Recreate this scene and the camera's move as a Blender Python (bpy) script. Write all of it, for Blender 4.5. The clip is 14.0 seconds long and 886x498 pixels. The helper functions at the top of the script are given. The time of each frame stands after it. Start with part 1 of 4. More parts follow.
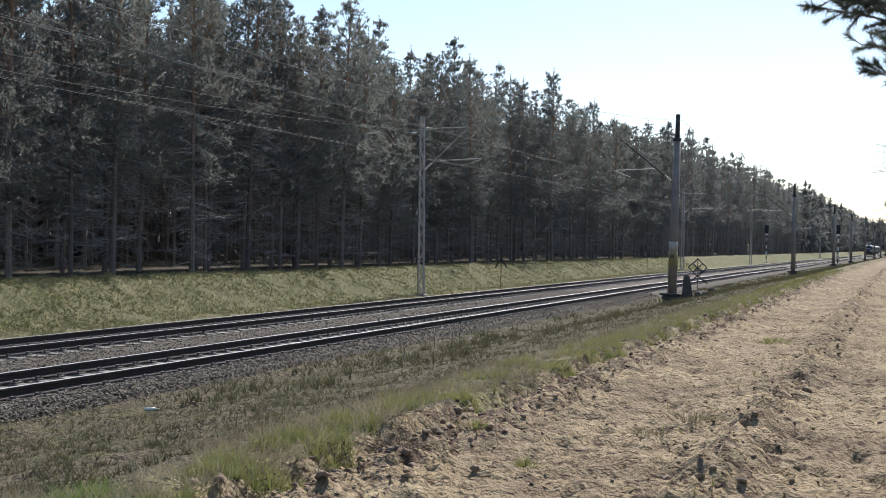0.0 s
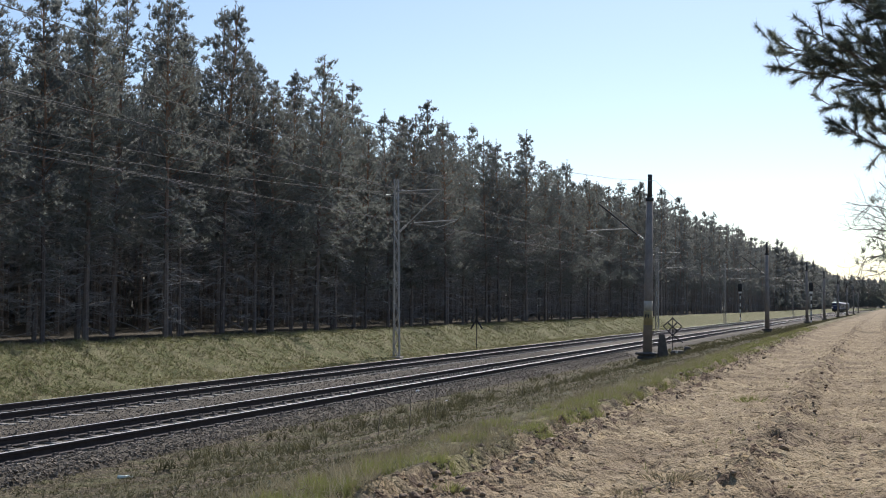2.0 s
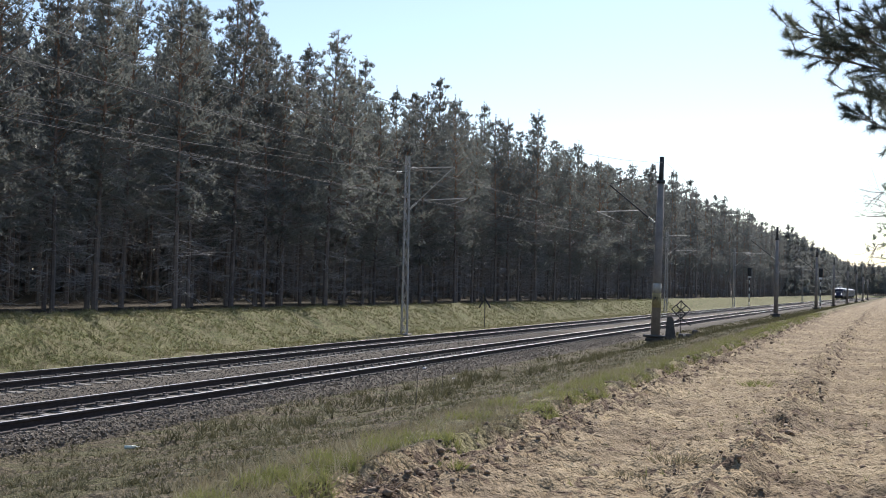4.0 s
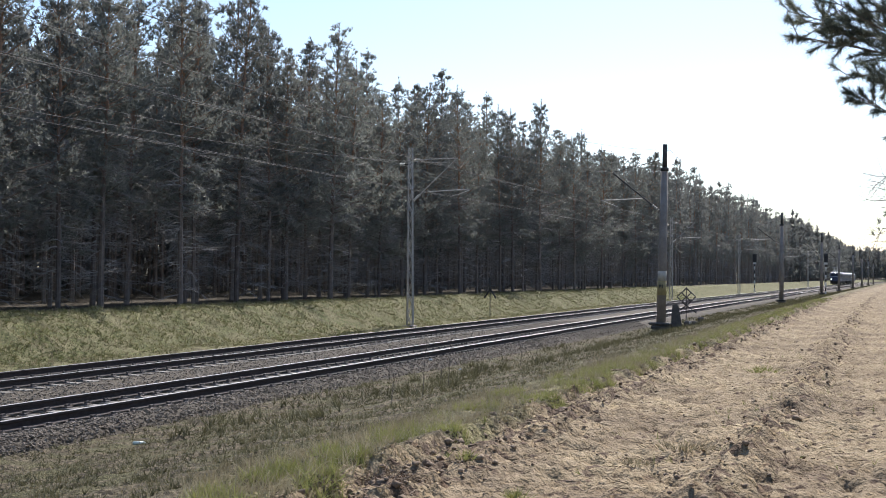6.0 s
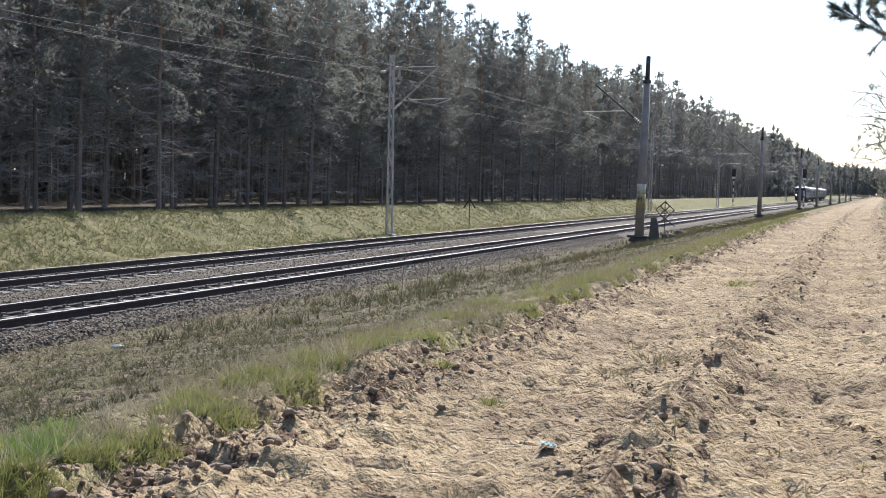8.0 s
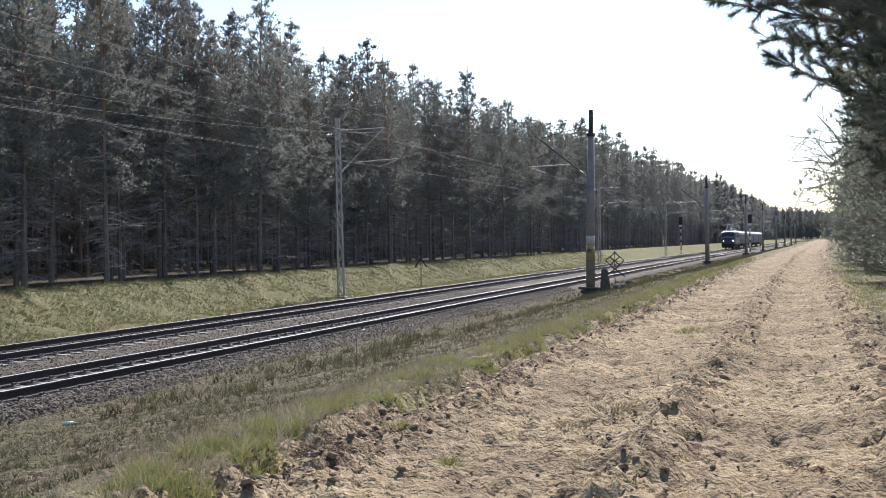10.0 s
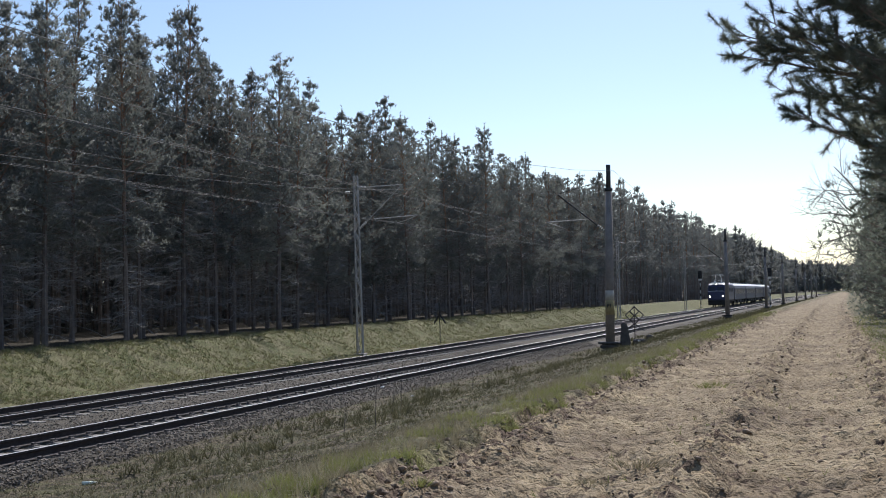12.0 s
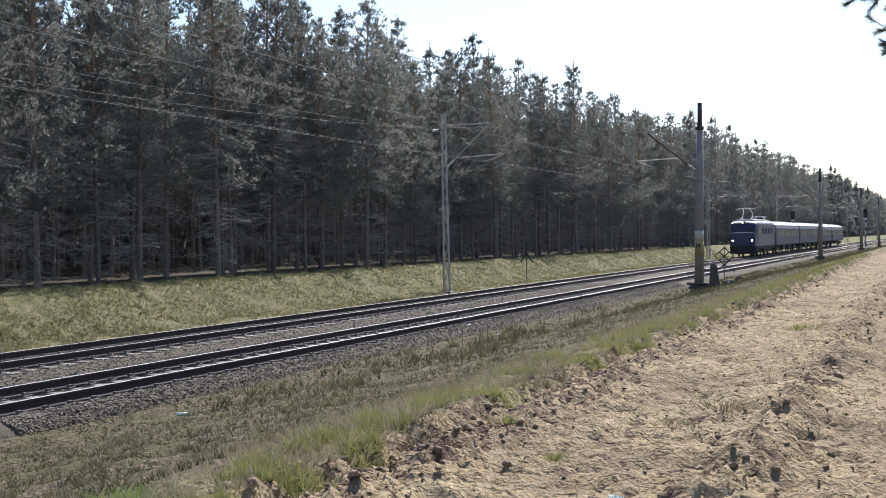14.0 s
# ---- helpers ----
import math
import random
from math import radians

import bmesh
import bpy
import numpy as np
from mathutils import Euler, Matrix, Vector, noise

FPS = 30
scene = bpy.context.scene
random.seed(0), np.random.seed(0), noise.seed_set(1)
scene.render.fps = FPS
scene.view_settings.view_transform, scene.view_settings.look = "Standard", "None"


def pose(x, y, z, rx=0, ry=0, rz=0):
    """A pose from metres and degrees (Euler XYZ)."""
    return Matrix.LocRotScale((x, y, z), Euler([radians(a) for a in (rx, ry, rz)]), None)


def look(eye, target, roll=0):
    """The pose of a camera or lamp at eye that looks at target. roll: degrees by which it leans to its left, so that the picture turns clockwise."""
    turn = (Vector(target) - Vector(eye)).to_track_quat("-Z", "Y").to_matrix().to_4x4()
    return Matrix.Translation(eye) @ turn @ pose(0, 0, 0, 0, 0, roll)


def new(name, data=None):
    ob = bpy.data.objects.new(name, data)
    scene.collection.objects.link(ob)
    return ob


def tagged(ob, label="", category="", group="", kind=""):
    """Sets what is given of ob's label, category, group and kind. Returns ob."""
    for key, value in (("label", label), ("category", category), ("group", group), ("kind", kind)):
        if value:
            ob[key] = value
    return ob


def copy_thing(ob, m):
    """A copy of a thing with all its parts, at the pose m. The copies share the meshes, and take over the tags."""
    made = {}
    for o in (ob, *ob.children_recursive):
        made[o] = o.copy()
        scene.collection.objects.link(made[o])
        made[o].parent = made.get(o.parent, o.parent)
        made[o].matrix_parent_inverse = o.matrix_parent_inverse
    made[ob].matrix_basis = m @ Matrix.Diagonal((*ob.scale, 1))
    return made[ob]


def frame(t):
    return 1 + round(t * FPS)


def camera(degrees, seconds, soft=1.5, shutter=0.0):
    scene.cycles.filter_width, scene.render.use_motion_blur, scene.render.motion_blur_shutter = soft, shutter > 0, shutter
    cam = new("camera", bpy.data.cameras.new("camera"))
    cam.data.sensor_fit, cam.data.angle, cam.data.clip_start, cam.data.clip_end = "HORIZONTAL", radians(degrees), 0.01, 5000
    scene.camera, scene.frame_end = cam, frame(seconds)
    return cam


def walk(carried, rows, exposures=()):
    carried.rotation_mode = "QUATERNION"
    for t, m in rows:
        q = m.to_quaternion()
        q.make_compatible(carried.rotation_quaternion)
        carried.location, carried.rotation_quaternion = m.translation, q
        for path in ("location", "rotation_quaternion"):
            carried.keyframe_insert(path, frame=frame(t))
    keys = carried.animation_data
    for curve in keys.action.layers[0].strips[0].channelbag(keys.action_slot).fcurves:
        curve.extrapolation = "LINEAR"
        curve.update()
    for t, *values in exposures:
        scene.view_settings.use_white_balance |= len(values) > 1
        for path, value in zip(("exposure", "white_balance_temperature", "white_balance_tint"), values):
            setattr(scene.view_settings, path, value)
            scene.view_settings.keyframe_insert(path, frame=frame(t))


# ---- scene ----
EYE = (0.0, 0.0, 1.58)
cam = camera(41.0, 14.0, soft=1.0)
PATH = [  # seconds, tilt, lean, turn of a hand-held camera on one spot
    (0.0, 89.63, -1.01, 21.03), (0.5, 89.57, -1.17, 19.49), (1.0, 91.93, 0.62, 19.96),
    (1.5, 92.43, 0.63, 20.18), (2.0, 92.63, -0.35, 19.83), (2.2, 92.39, 0.65, 19.92),
    (4.3, 91.34, -1.67, 20.28), (4.5, 91.00, -0.51, 20.03), (5.0, 91.56, -4.02, 19.78),
    (5.5, 91.99, -0.73, 21.29), (6.0, 91.13, -0.65, 20.49), (6.5, 90.16, 0.26, 19.67),
    (7.0, 89.43, 0.15, 22.46), (7.5, 90.24, -1.92, 20.69), (8.0, 86.77, -1.61, 19.52),
    (8.2, 89.34, -1.43, 17.67), (10.3, 89.66, 0.87, 17.16), (10.5, 90.08, -1.08, 18.04),
    (11.0, 90.72, -0.94, 21.00), (11.5, 91.54, -2.05, 19.13), (12.0, 92.37, 1.29, 18.02),
    (12.5, 91.46, 1.41, 17.00), (13.0, 90.84, -0.62, 18.45), (13.5, 91.96, 0.15, 17.03),
    (14.0, 89.48, 0.83, 22.22),
]
LIGHT = [  # seconds, stops, kelvin, tint
    (0.0, 0.55, 6400, 12), (0.5, 0.95, 6450, 14), (1.0, 0.4, 6500, 12), (1.5, 0.28, 6450, 13), (2.0, 0.28, 6400, 13), (4.5, 0.66, 6400, 14), (5.0, 0.76, 6400, 15),
    (5.5, 0.18, 6150, 14), (6.0, 0.68, 6400, 14), (6.5, 0.86, 6400, 14), (7.0, 0.85, 6450, 14), (7.5, 1.1, 6400, 14), (8.0, 1.05, 6450, 14), (10.5, 0.8, 6400, 15),
    (11.0, 0.75, 6400, 14), (11.5, 0.8, 6400, 14), (12.0, 0.2, 6150, 13), (12.5, 0.3, 6450, 13), (13.0, 0.3, 6450, 13), (13.5, 0.28, 6350, 13), (14.0, 0.85, 6400, 14),
]
walk(cam, [(t, pose(*EYE, rx, ry, rz)) for t, rx, ry, rz in PATH], LIGHT)

# ---------------------------------------------------------------- light
SUN_UP, SUN_TURN = 42.0, -3.0   # height over the horizon; degrees to the right of the track's direction
world = bpy.data.worlds.new("sky")
world.use_nodes = True
scene.world = world
wn = world.node_tree
sky = wn.nodes.new("ShaderNodeTexSky")
sky.sky_type, sky.sun_disc = "NISHITA", False
sky.sun_elevation, sky.sun_rotation = radians(SUN_UP), radians(SUN_TURN)
sky.air_density, sky.dust_density, sky.ozone_density = 1.0, 0.35, 1.8
wn.links.new(sky.outputs[0], wn.nodes["Background"].inputs[0])
wn.nodes["Background"].inputs[1].default_value = 0.108
sun = new("sun", bpy.data.lights.new("sun", "SUN"))
sun.data.energy, sun.data.angle, sun.data.color = 4.6, radians(0.6), (1.0, 0.95, 0.88)
sd = Vector((math.sin(radians(SUN_TURN)) * math.cos(radians(SUN_UP)), math.cos(radians(SUN_TURN)) * math.cos(radians(SUN_UP)), math.sin(radians(SUN_UP))))
sun.matrix_world = look(sd * 100, (0, 0, 0))


# ---------------------------------------------------------------- materials
def material(name, dark, light, scale=8.0, rough=0.85, metal=0.0, bump=0.0, bump_scale=60.0, fine=0.35, vary=0.0, see_through=0.0):
    """Two-scale noise between two colours; vary: change from object to object; see_through: share of translucent light."""
    m = bpy.data.materials.new(name)
    m.use_nodes = True
    nt, b = m.node_tree, m.node_tree.nodes["Principled BSDF"]
    co = nt.nodes.new("ShaderNodeTexCoord")
    big, small = nt.nodes.new("ShaderNodeTexNoise"), nt.nodes.new("ShaderNodeTexNoise")
    big.inputs["Scale"].default_value, small.inputs["Scale"].default_value = scale, scale * 7.3
    big.inputs["Detail"].default_value = 4
    for n in (big, small):
        nt.links.new(co.outputs["Object"], n.inputs["Vector"])
    mixf = nt.nodes.new("ShaderNodeMix")
    mixf.inputs[0].default_value = fine
    nt.links.new(big.outputs[0], mixf.inputs[2]), nt.links.new(small.outputs[0], mixf.inputs[3])
    fac = mixf.outputs[0]
    if vary:
        info = nt.nodes.new("ShaderNodeObjectInfo")
        add = nt.nodes.new("ShaderNodeMath")
        add.operation = "MULTIPLY_ADD"
        sub = nt.nodes.new("ShaderNodeMath")
        sub.operation = "SUBTRACT"
        sub.inputs[1].default_value = 0.5
        nt.links.new(info.outputs["Random"], sub.inputs[0])
        nt.links.new(sub.outputs[0], add.inputs[0])
        add.inputs[1].default_value = vary
        nt.links.new(fac, add.inputs[2])
        fac = add.outputs[0]
    ramp = nt.nodes.new("ShaderNodeValToRGB")
    ramp.color_ramp.elements[0].position, ramp.color_ramp.elements[1].position = 0.32, 0.68
    ramp.color_ramp.elements[0].color, ramp.color_ramp.elements[1].color = (*dark, 1), (*light, 1)
    nt.links.new(fac, ramp.inputs[0])
    nt.links.new(ramp.outputs[0], b.inputs["Base Color"])
    b.inputs["Roughness"].default_value, b.inputs["Metallic"].default_value = rough, metal
    if bump:
        bn, bp = nt.nodes.new("ShaderNodeTexNoise"), nt.nodes.new("ShaderNodeBump")
        bn.inputs["Scale"].default_value, bn.inputs["Detail"].default_value = bump_scale, 5
        bp.inputs["Strength"].default_value, bp.inputs["Distance"].default_value = bump, 0.02
        nt.links.new(co.outputs["Object"], bn.inputs["Vector"])
        nt.links.new(bn.outputs[0], bp.inputs["Height"]), nt.links.new(bp.outputs[0], b.inputs["Normal"])
    if see_through:
        tr, ms = nt.nodes.new("ShaderNodeBsdfTranslucent"), nt.nodes.new("ShaderNodeMixShader")
        nt.links.new(ramp.outputs[0], tr.inputs[0])
        ms.inputs[0].default_value = see_through
        nt.links.new(b.outputs[0], ms.inputs[1]), nt.links.new(tr.outputs[0], ms.inputs[2])
        nt.links.new(ms.outputs[0], nt.nodes["Material Output"].inputs[0])
    return m


def glow(name, colour, strength):
    m = material(name, colour, colour, rough=0.2)
    b = m.node_tree.nodes["Principled BSDF"]
    b.inputs["Emission Color"].default_value, b.inputs["Emission Strength"].default_value = (*colour, 1), strength
    return m


# needle colours paled and greyed to stand in for haze over the wood
M_NEEDLE = material("haze_paled_needles", (0.170, 0.178, 0.162), (0.270, 0.280, 0.245), 0.9, 0.5, vary=0.5, see_through=0.5)
M_NEEDLE_FAR = material("haze_paled_needles_inner", (0.175, 0.180, 0.170), (0.270, 0.276, 0.250), 0.25, 0.55, see_through=0.5)
M_NEEDLE_ROADSIDE = material("haze_paled_needles_roadside", (0.150, 0.170, 0.138), (0.240, 0.262, 0.200), 0.8, 0.55, vary=0.3, see_through=0.5)
# dead wood painted pale so the dark stem zone looks lifted by haze
M_SNAG = material("haze_paled_dead_wood", (0.21, 0.195, 0.185), (0.37, 0.35, 0.33), 2, 0.9)
M_TWIG = material("bare_twigs", (0.10, 0.085, 0.075), (0.17, 0.15, 0.13), 3, 0.9)
M_SLEEPER = material("sleeper_concrete", (0.14, 0.13, 0.115), (0.26, 0.245, 0.22), 5, 0.9, bump=0.3, vary=0.35)
M_RUST = material("rusted_rail_side", (0.022, 0.017, 0.017), (0.055, 0.040, 0.036), 9, 0.8, bump=0.2)
M_RAILTOP = material("polished_rail_head", (0.36, 0.35, 0.36), (0.50, 0.49, 0.50), 12, 0.55, 0.6)
M_CLIP = material("rail_fastening", (0.09, 0.08, 0.075), (0.18, 0.16, 0.15), 30, 0.7, 0.4)
M_CONCRETE = material("mast_concrete", (0.19, 0.165, 0.145), (0.31, 0.275, 0.245), 2.2, 0.92, bump=0.3)
# darker grey than the mast concrete, for foundations and blocks
M_CONCRETE_DARK = material("dark_concrete", (0.07, 0.066, 0.062), (0.14, 0.13, 0.12), 4, 0.95, bump=0.5)
M_BAND = material("weathered_white_paint", (0.34, 0.32, 0.27), (0.55, 0.53, 0.47), 6, 0.8, bump=0.2)
M_BAND_YELLOW = material("worn_yellow_paint", (0.22, 0.18, 0.09), (0.42, 0.35, 0.17), 8, 0.8)
M_STEEL = material("galvanised_mast_steel", (0.31, 0.30, 0.285), (0.48, 0.465, 0.445), 3, 0.6, 0.3, bump=0.15)
M_STEEL_DARK = material("dark_weathered_steel", (0.035, 0.035, 0.037), (0.08, 0.078, 0.075), 5, 0.7, 0.3)
M_WIRE = material("copper_wire", (0.085, 0.08, 0.078), (0.15, 0.145, 0.14), 2, 0.8, 0.0)
M_INSULATOR = material("glazed_insulator", (0.45, 0.42, 0.38), (0.62, 0.60, 0.56), 9, 0.3)
M_WHITE = material("white_enamel", (0.55, 0.55, 0.54), (0.75, 0.75, 0.73), 6, 0.5)
M_BLACK = material("black_enamel", (0.015, 0.015, 0.016), (0.04, 0.04, 0.042), 6, 0.6)
M_STONE = material("ballast_stone", (0.105, 0.088, 0.070), (0.285, 0.245, 0.195), 7, 0.95)
M_CLOD = material("turned_soil", (0.13, 0.092, 0.066), (0.30, 0.225, 0.155), 3.5, 0.95, bump=0.5)
M_GRASS_FRESH = material("fresh_grass", (0.150, 0.166, 0.050), (0.33, 0.335, 0.125), 1.2, 0.75, see_through=0.35)
M_GRASS_DRY = material("dry_grass", (0.170, 0.145, 0.085), (0.357, 0.315, 0.204), 0.9, 0.8, see_through=0.3)
M_STRAW = material("bleached_straw", (0.25, 0.22, 0.14), (0.42, 0.38, 0.26), 1.5, 0.75, see_through=0.3)
M_GRASS_BANK = material("bank_grass", (0.093, 0.106, 0.038), (0.255, 0.246, 0.111), 0.45, 0.8, see_through=0.3)
M_GRASS_SLOPE = material("sparse_slope_grass", (0.070, 0.070, 0.034), (0.175, 0.160, 0.085), 0.8, 0.8, see_through=0.25)
M_BLUE = material("dark_blue_paint", (0.028, 0.038, 0.100), (0.042, 0.056, 0.14), 3, 0.4)
M_GREYBLUE = material("grey_blue_paint", (0.070, 0.070, 0.088), (0.105, 0.105, 0.130), 2, 0.6)
M_NAVY = material("navy_body_paint", (0.040, 0.050, 0.095), (0.060, 0.072, 0.125), 2, 0.45)
M_ROOF = material("pale_grey_roof_paint", (0.50, 0.51, 0.52), (0.72, 0.72, 0.72), 1.5, 0.5)
# near-black tone for underframe, bogies, buffers and grilles
M_UNDER = material("dark_underframe", (0.018, 0.018, 0.020), (0.05, 0.046, 0.042), 4, 0.85)
M_LAMP = glow("lit_headlamp", (1.0, 0.93, 0.78), 9.0)
M_PLASTIC = material("pale_green_plastic", (0.60, 0.70, 0.62), (0.74, 0.80, 0.74), 20, 0.25)
M_PAPER = material("crumpled_white_paper", (0.62, 0.62, 0.60), (0.80, 0.80, 0.78), 20, 0.8)

M_GLASS = bpy.data.materials.new("dark_window_glass")
M_GLASS.use_nodes = True
g = M_GLASS.node_tree.nodes["Principled BSDF"]
g.inputs["Base Color"].default_value, g.inputs["Roughness"].default_value = (0.030, 0.033, 0.042, 1), 0.3


def bark():
    """Scots pine: grey furrowed foot, orange upper stem."""
    m = material("pine_bark", (0.120, 0.098, 0.088), (0.26, 0.21, 0.18), 5, 0.95, bump=0.6, bump_scale=25, vary=0.3)
    nt, b = m.node_tree, m.node_tree.nodes["Principled BSDF"]
    low = b.inputs["Base Color"].links[0].from_socket
    co, sep, mr = nt.nodes.new("ShaderNodeTexCoord"), nt.nodes.new("ShaderNodeSeparateXYZ"), nt.nodes.new("ShaderNodeMapRange")
    mr.inputs[1].default_value, mr.inputs[2].default_value = 4.0, 9.0
    mix = nt.nodes.new("ShaderNodeMix")
    mix.data_type = "RGBA"
    mix.inputs[7].default_value = (0.30, 0.18, 0.115, 1)
    nt.links.new(co.outputs["Object"], sep.inputs[0]), nt.links.new(sep.outputs[2], mr.inputs[0])
    nt.links.new(mr.outputs[0], mix.inputs[0]), nt.links.new(low, mix.inputs[6]), nt.links.new(mix.outputs[2], b.inputs["Base Color"])
    return m


M_BARK = bark()


# ---------------------------------------------------------------- building helpers
def part(name, bm, mat, parent=None, label=""):
    me = bpy.data.meshes.new(name)
    bm.to_mesh(me)
    bm.free()
    for m in (mat if isinstance(mat, (list, tuple)) else [mat]):
        me.materials.append(m)
    ob = new(name, me)
    if parent is not None:
        ob.parent = parent
    if label:
        ob["label"] = label
    return ob


def raw(name, verts, faces, mats, parent=None, index=None, smooth=False):
    """A mesh from arrays; faces all of one length."""
    verts, faces = np.asarray(verts, np.float32), np.asarray(faces, np.int32)
    me = bpy.data.meshes.new(name)
    k = faces.shape[1]
    me.vertices.add(len(verts)), me.loops.add(faces.size), me.polygons.add(len(faces))
    me.vertices.foreach_set("co", verts.ravel())
    me.loops.foreach_set("vertex_index", faces.ravel())
    me.polygons.foreach_set("loop_start", np.arange(0, faces.size, k, dtype=np.int32))
    if index is not None:
        me.polygons.foreach_set("material_index", np.asarray(index, np.int32))
    me.polygons.foreach_set("use_smooth", np.full(len(faces), smooth))
    for m in (mats if isinstance(mats, (list, tuple)) else [mats]):
        me.materials.append(m)
    me.update(calc_edges=True)
    me.validate()
    ob = new(name, me)
    if parent is not None:
        ob.parent = parent
    return ob


def thing(name, m, label, category, group="", kind=""):
    ob = new(name)
    ob.matrix_basis = m
    ob.empty_display_size = 0.2
    return tagged(ob, label, category, group, kind)


def box(bm, x0, x1, y0, y1, z0, z1, bevel=0.0, mat=0, m=None):
    r = bmesh.ops.create_cube(bm, size=1.0)
    vs = r["verts"]
    bmesh.ops.scale(bm, vec=(x1 - x0, y1 - y0, z1 - z0), verts=vs)
    bmesh.ops.translate(bm, vec=((x0 + x1) / 2, (y0 + y1) / 2, (z0 + z1) / 2), verts=vs)
    if m is not None:
        bmesh.ops.transform(bm, matrix=m, verts=vs)
    fs = {f for v in vs for f in v.link_faces}
    for f in fs:
        f.material_index = mat
    if bevel:
        es = list({e for f in fs for e in f.edges})
        r = bmesh.ops.bevel(bm, geom=es, offset=bevel, segments=1, affect="EDGES", profile=0.5)
        for f in r["faces"]:
            f.material_index = mat
    return vs


def rod(bm, a, b, r0, r1=None, sides=6, mat=0):
    a, b = Vector(a), Vector(b)
    r1 = r0 if r1 is None else r1
    d = b - a
    q = d.to_track_quat("Z", "Y").to_matrix().to_4x4()
    r = bmesh.ops.create_cone(bm, cap_ends=True, segments=sides, radius1=r0, radius2=r1, depth=d.length, matrix=Matrix.Translation((a + b) / 2) @ q)
    for f in {f for v in r["verts"] for f in v.link_faces}:
        f.material_index = mat
        f.smooth = sides > 6
    return r["verts"]


def bend(y):
    """Sideways shift of railway, verge and wood edge: straight, then a very slight turn to the right; past y=640 bent
    hard so that the wood closes the camera's view.
    """
    if y < 40:
        return 0.0
    if y < 160:
        return 0.016 * (y - 40) ** 2 / 240
    return 0.016 * (y - 100) + (max(0, y - 640) ** 2) / 900


bend_np = np.vectorize(bend, otypes=[float])
FAR, NEAR = -19.0, -14.2     # middle of the two tracks
RAIL = -0.92                 # top of the rails
BED = -1.145                  # top of the ballast

# ---------------------------------------------------------------- ground
PROFILE = [(-900, 0.6), (-60, 0.3), (-27, 0.12), (-25.2, 0.16), (-24.4, 0.05), (-23.2, -0.55), (-22.2, -1.02), (-21.2, -1.12), (-20.4, -1.3), (-13.2, -1.33), (-12.4, -1.28),
           (-11.2, -1.27), (-9.6, -1.02), (-7.6, -0.60), (-6.0, -0.27), (-4.9, -0.04), (-4.2, 0.06), (-3.66, 0.11), (-3.56, -0.01), (-3.4, -0.03), (0.6, 0.0), (2.0, 0.06), (8.0, 0.15), (900, 0.4)]


def ground_z(lane, y):
    xs, zs = zip(*PROFILE)
    z = np.interp(lane, xs, zs)
    return z - 0.24 * np.clip((np.asarray(y) - 25) / 35, 0, 1) * np.exp(-((np.asarray(lane) + 10.9) / 1.6) ** 2)


def steps(parts):
    out = []
    for a, b, d in parts:
        out += list(np.arange(a, b - 1e-6, d))
    return np.array(out + [parts[-1][1]])


def relief(lane, y):
    """Uneven height of the ground, by what lies there."""
    p = Vector((lane, y, 0))
    n = noise.noise
    h = 0.03 * n(p * 0.35)
    if -4.2 < lane < 1.8 and y < 130:
        w = min(1, (lane + 4.2) / 0.5, (1.8 - lane) / 0.5)
        ridge = math.exp(-((lane + 1.12 + 0.18 * n(Vector((0, y * 0.3, 4)))) / 0.26) ** 2)
        edge = math.exp(-((lane + 3.25 + 0.25 * n(Vector((3, y * 0.5, 1)))) / 0.32) ** 2)
        right = math.exp(-((lane - 0.75 + 0.2 * n(Vector((8, y * 0.4, 1)))) / 0.3) ** 2)
        rough = 0.80 + 0.9 * ridge + 0.7 * edge + 1.0 * right
        rut = math.exp(-((lane + 2.2) / 0.4) ** 2) + math.exp(-((lane + 0.35) / 0.4) ** 2)
        h += w * (0.09 * ridge + 0.05 * edge + 0.07 * right - 0.04 * rut)
        h -= w * 0.17 * max(0, n(Vector((lane * 5.5, y * 4.2, 9))) - 0.16) + w * 0.10 * max(0, n(Vector((lane * 12, y * 9.5, 5))) - 0.2)
        h += w * rough * (0.075 * n(p * 2.3) + 0.055 * abs(n(p * 5.1)) + 0.050 * n(Vector((lane * 11, y * 9, 2))) + 0.030 * n(p * 19))
    elif lane < -20.6 and lane > -27:
        h += 0.10 * n(p * 1.1) + 0.08 * n(p * 2.9) + 0.03 * n(p * 6.1)
    elif -12.5 < lane <= -4.2:
        h += 0.05 * n(p * 1.3) + 0.045 * n(p * 3.1) + 0.03 * n(p * 7.7)
    return h


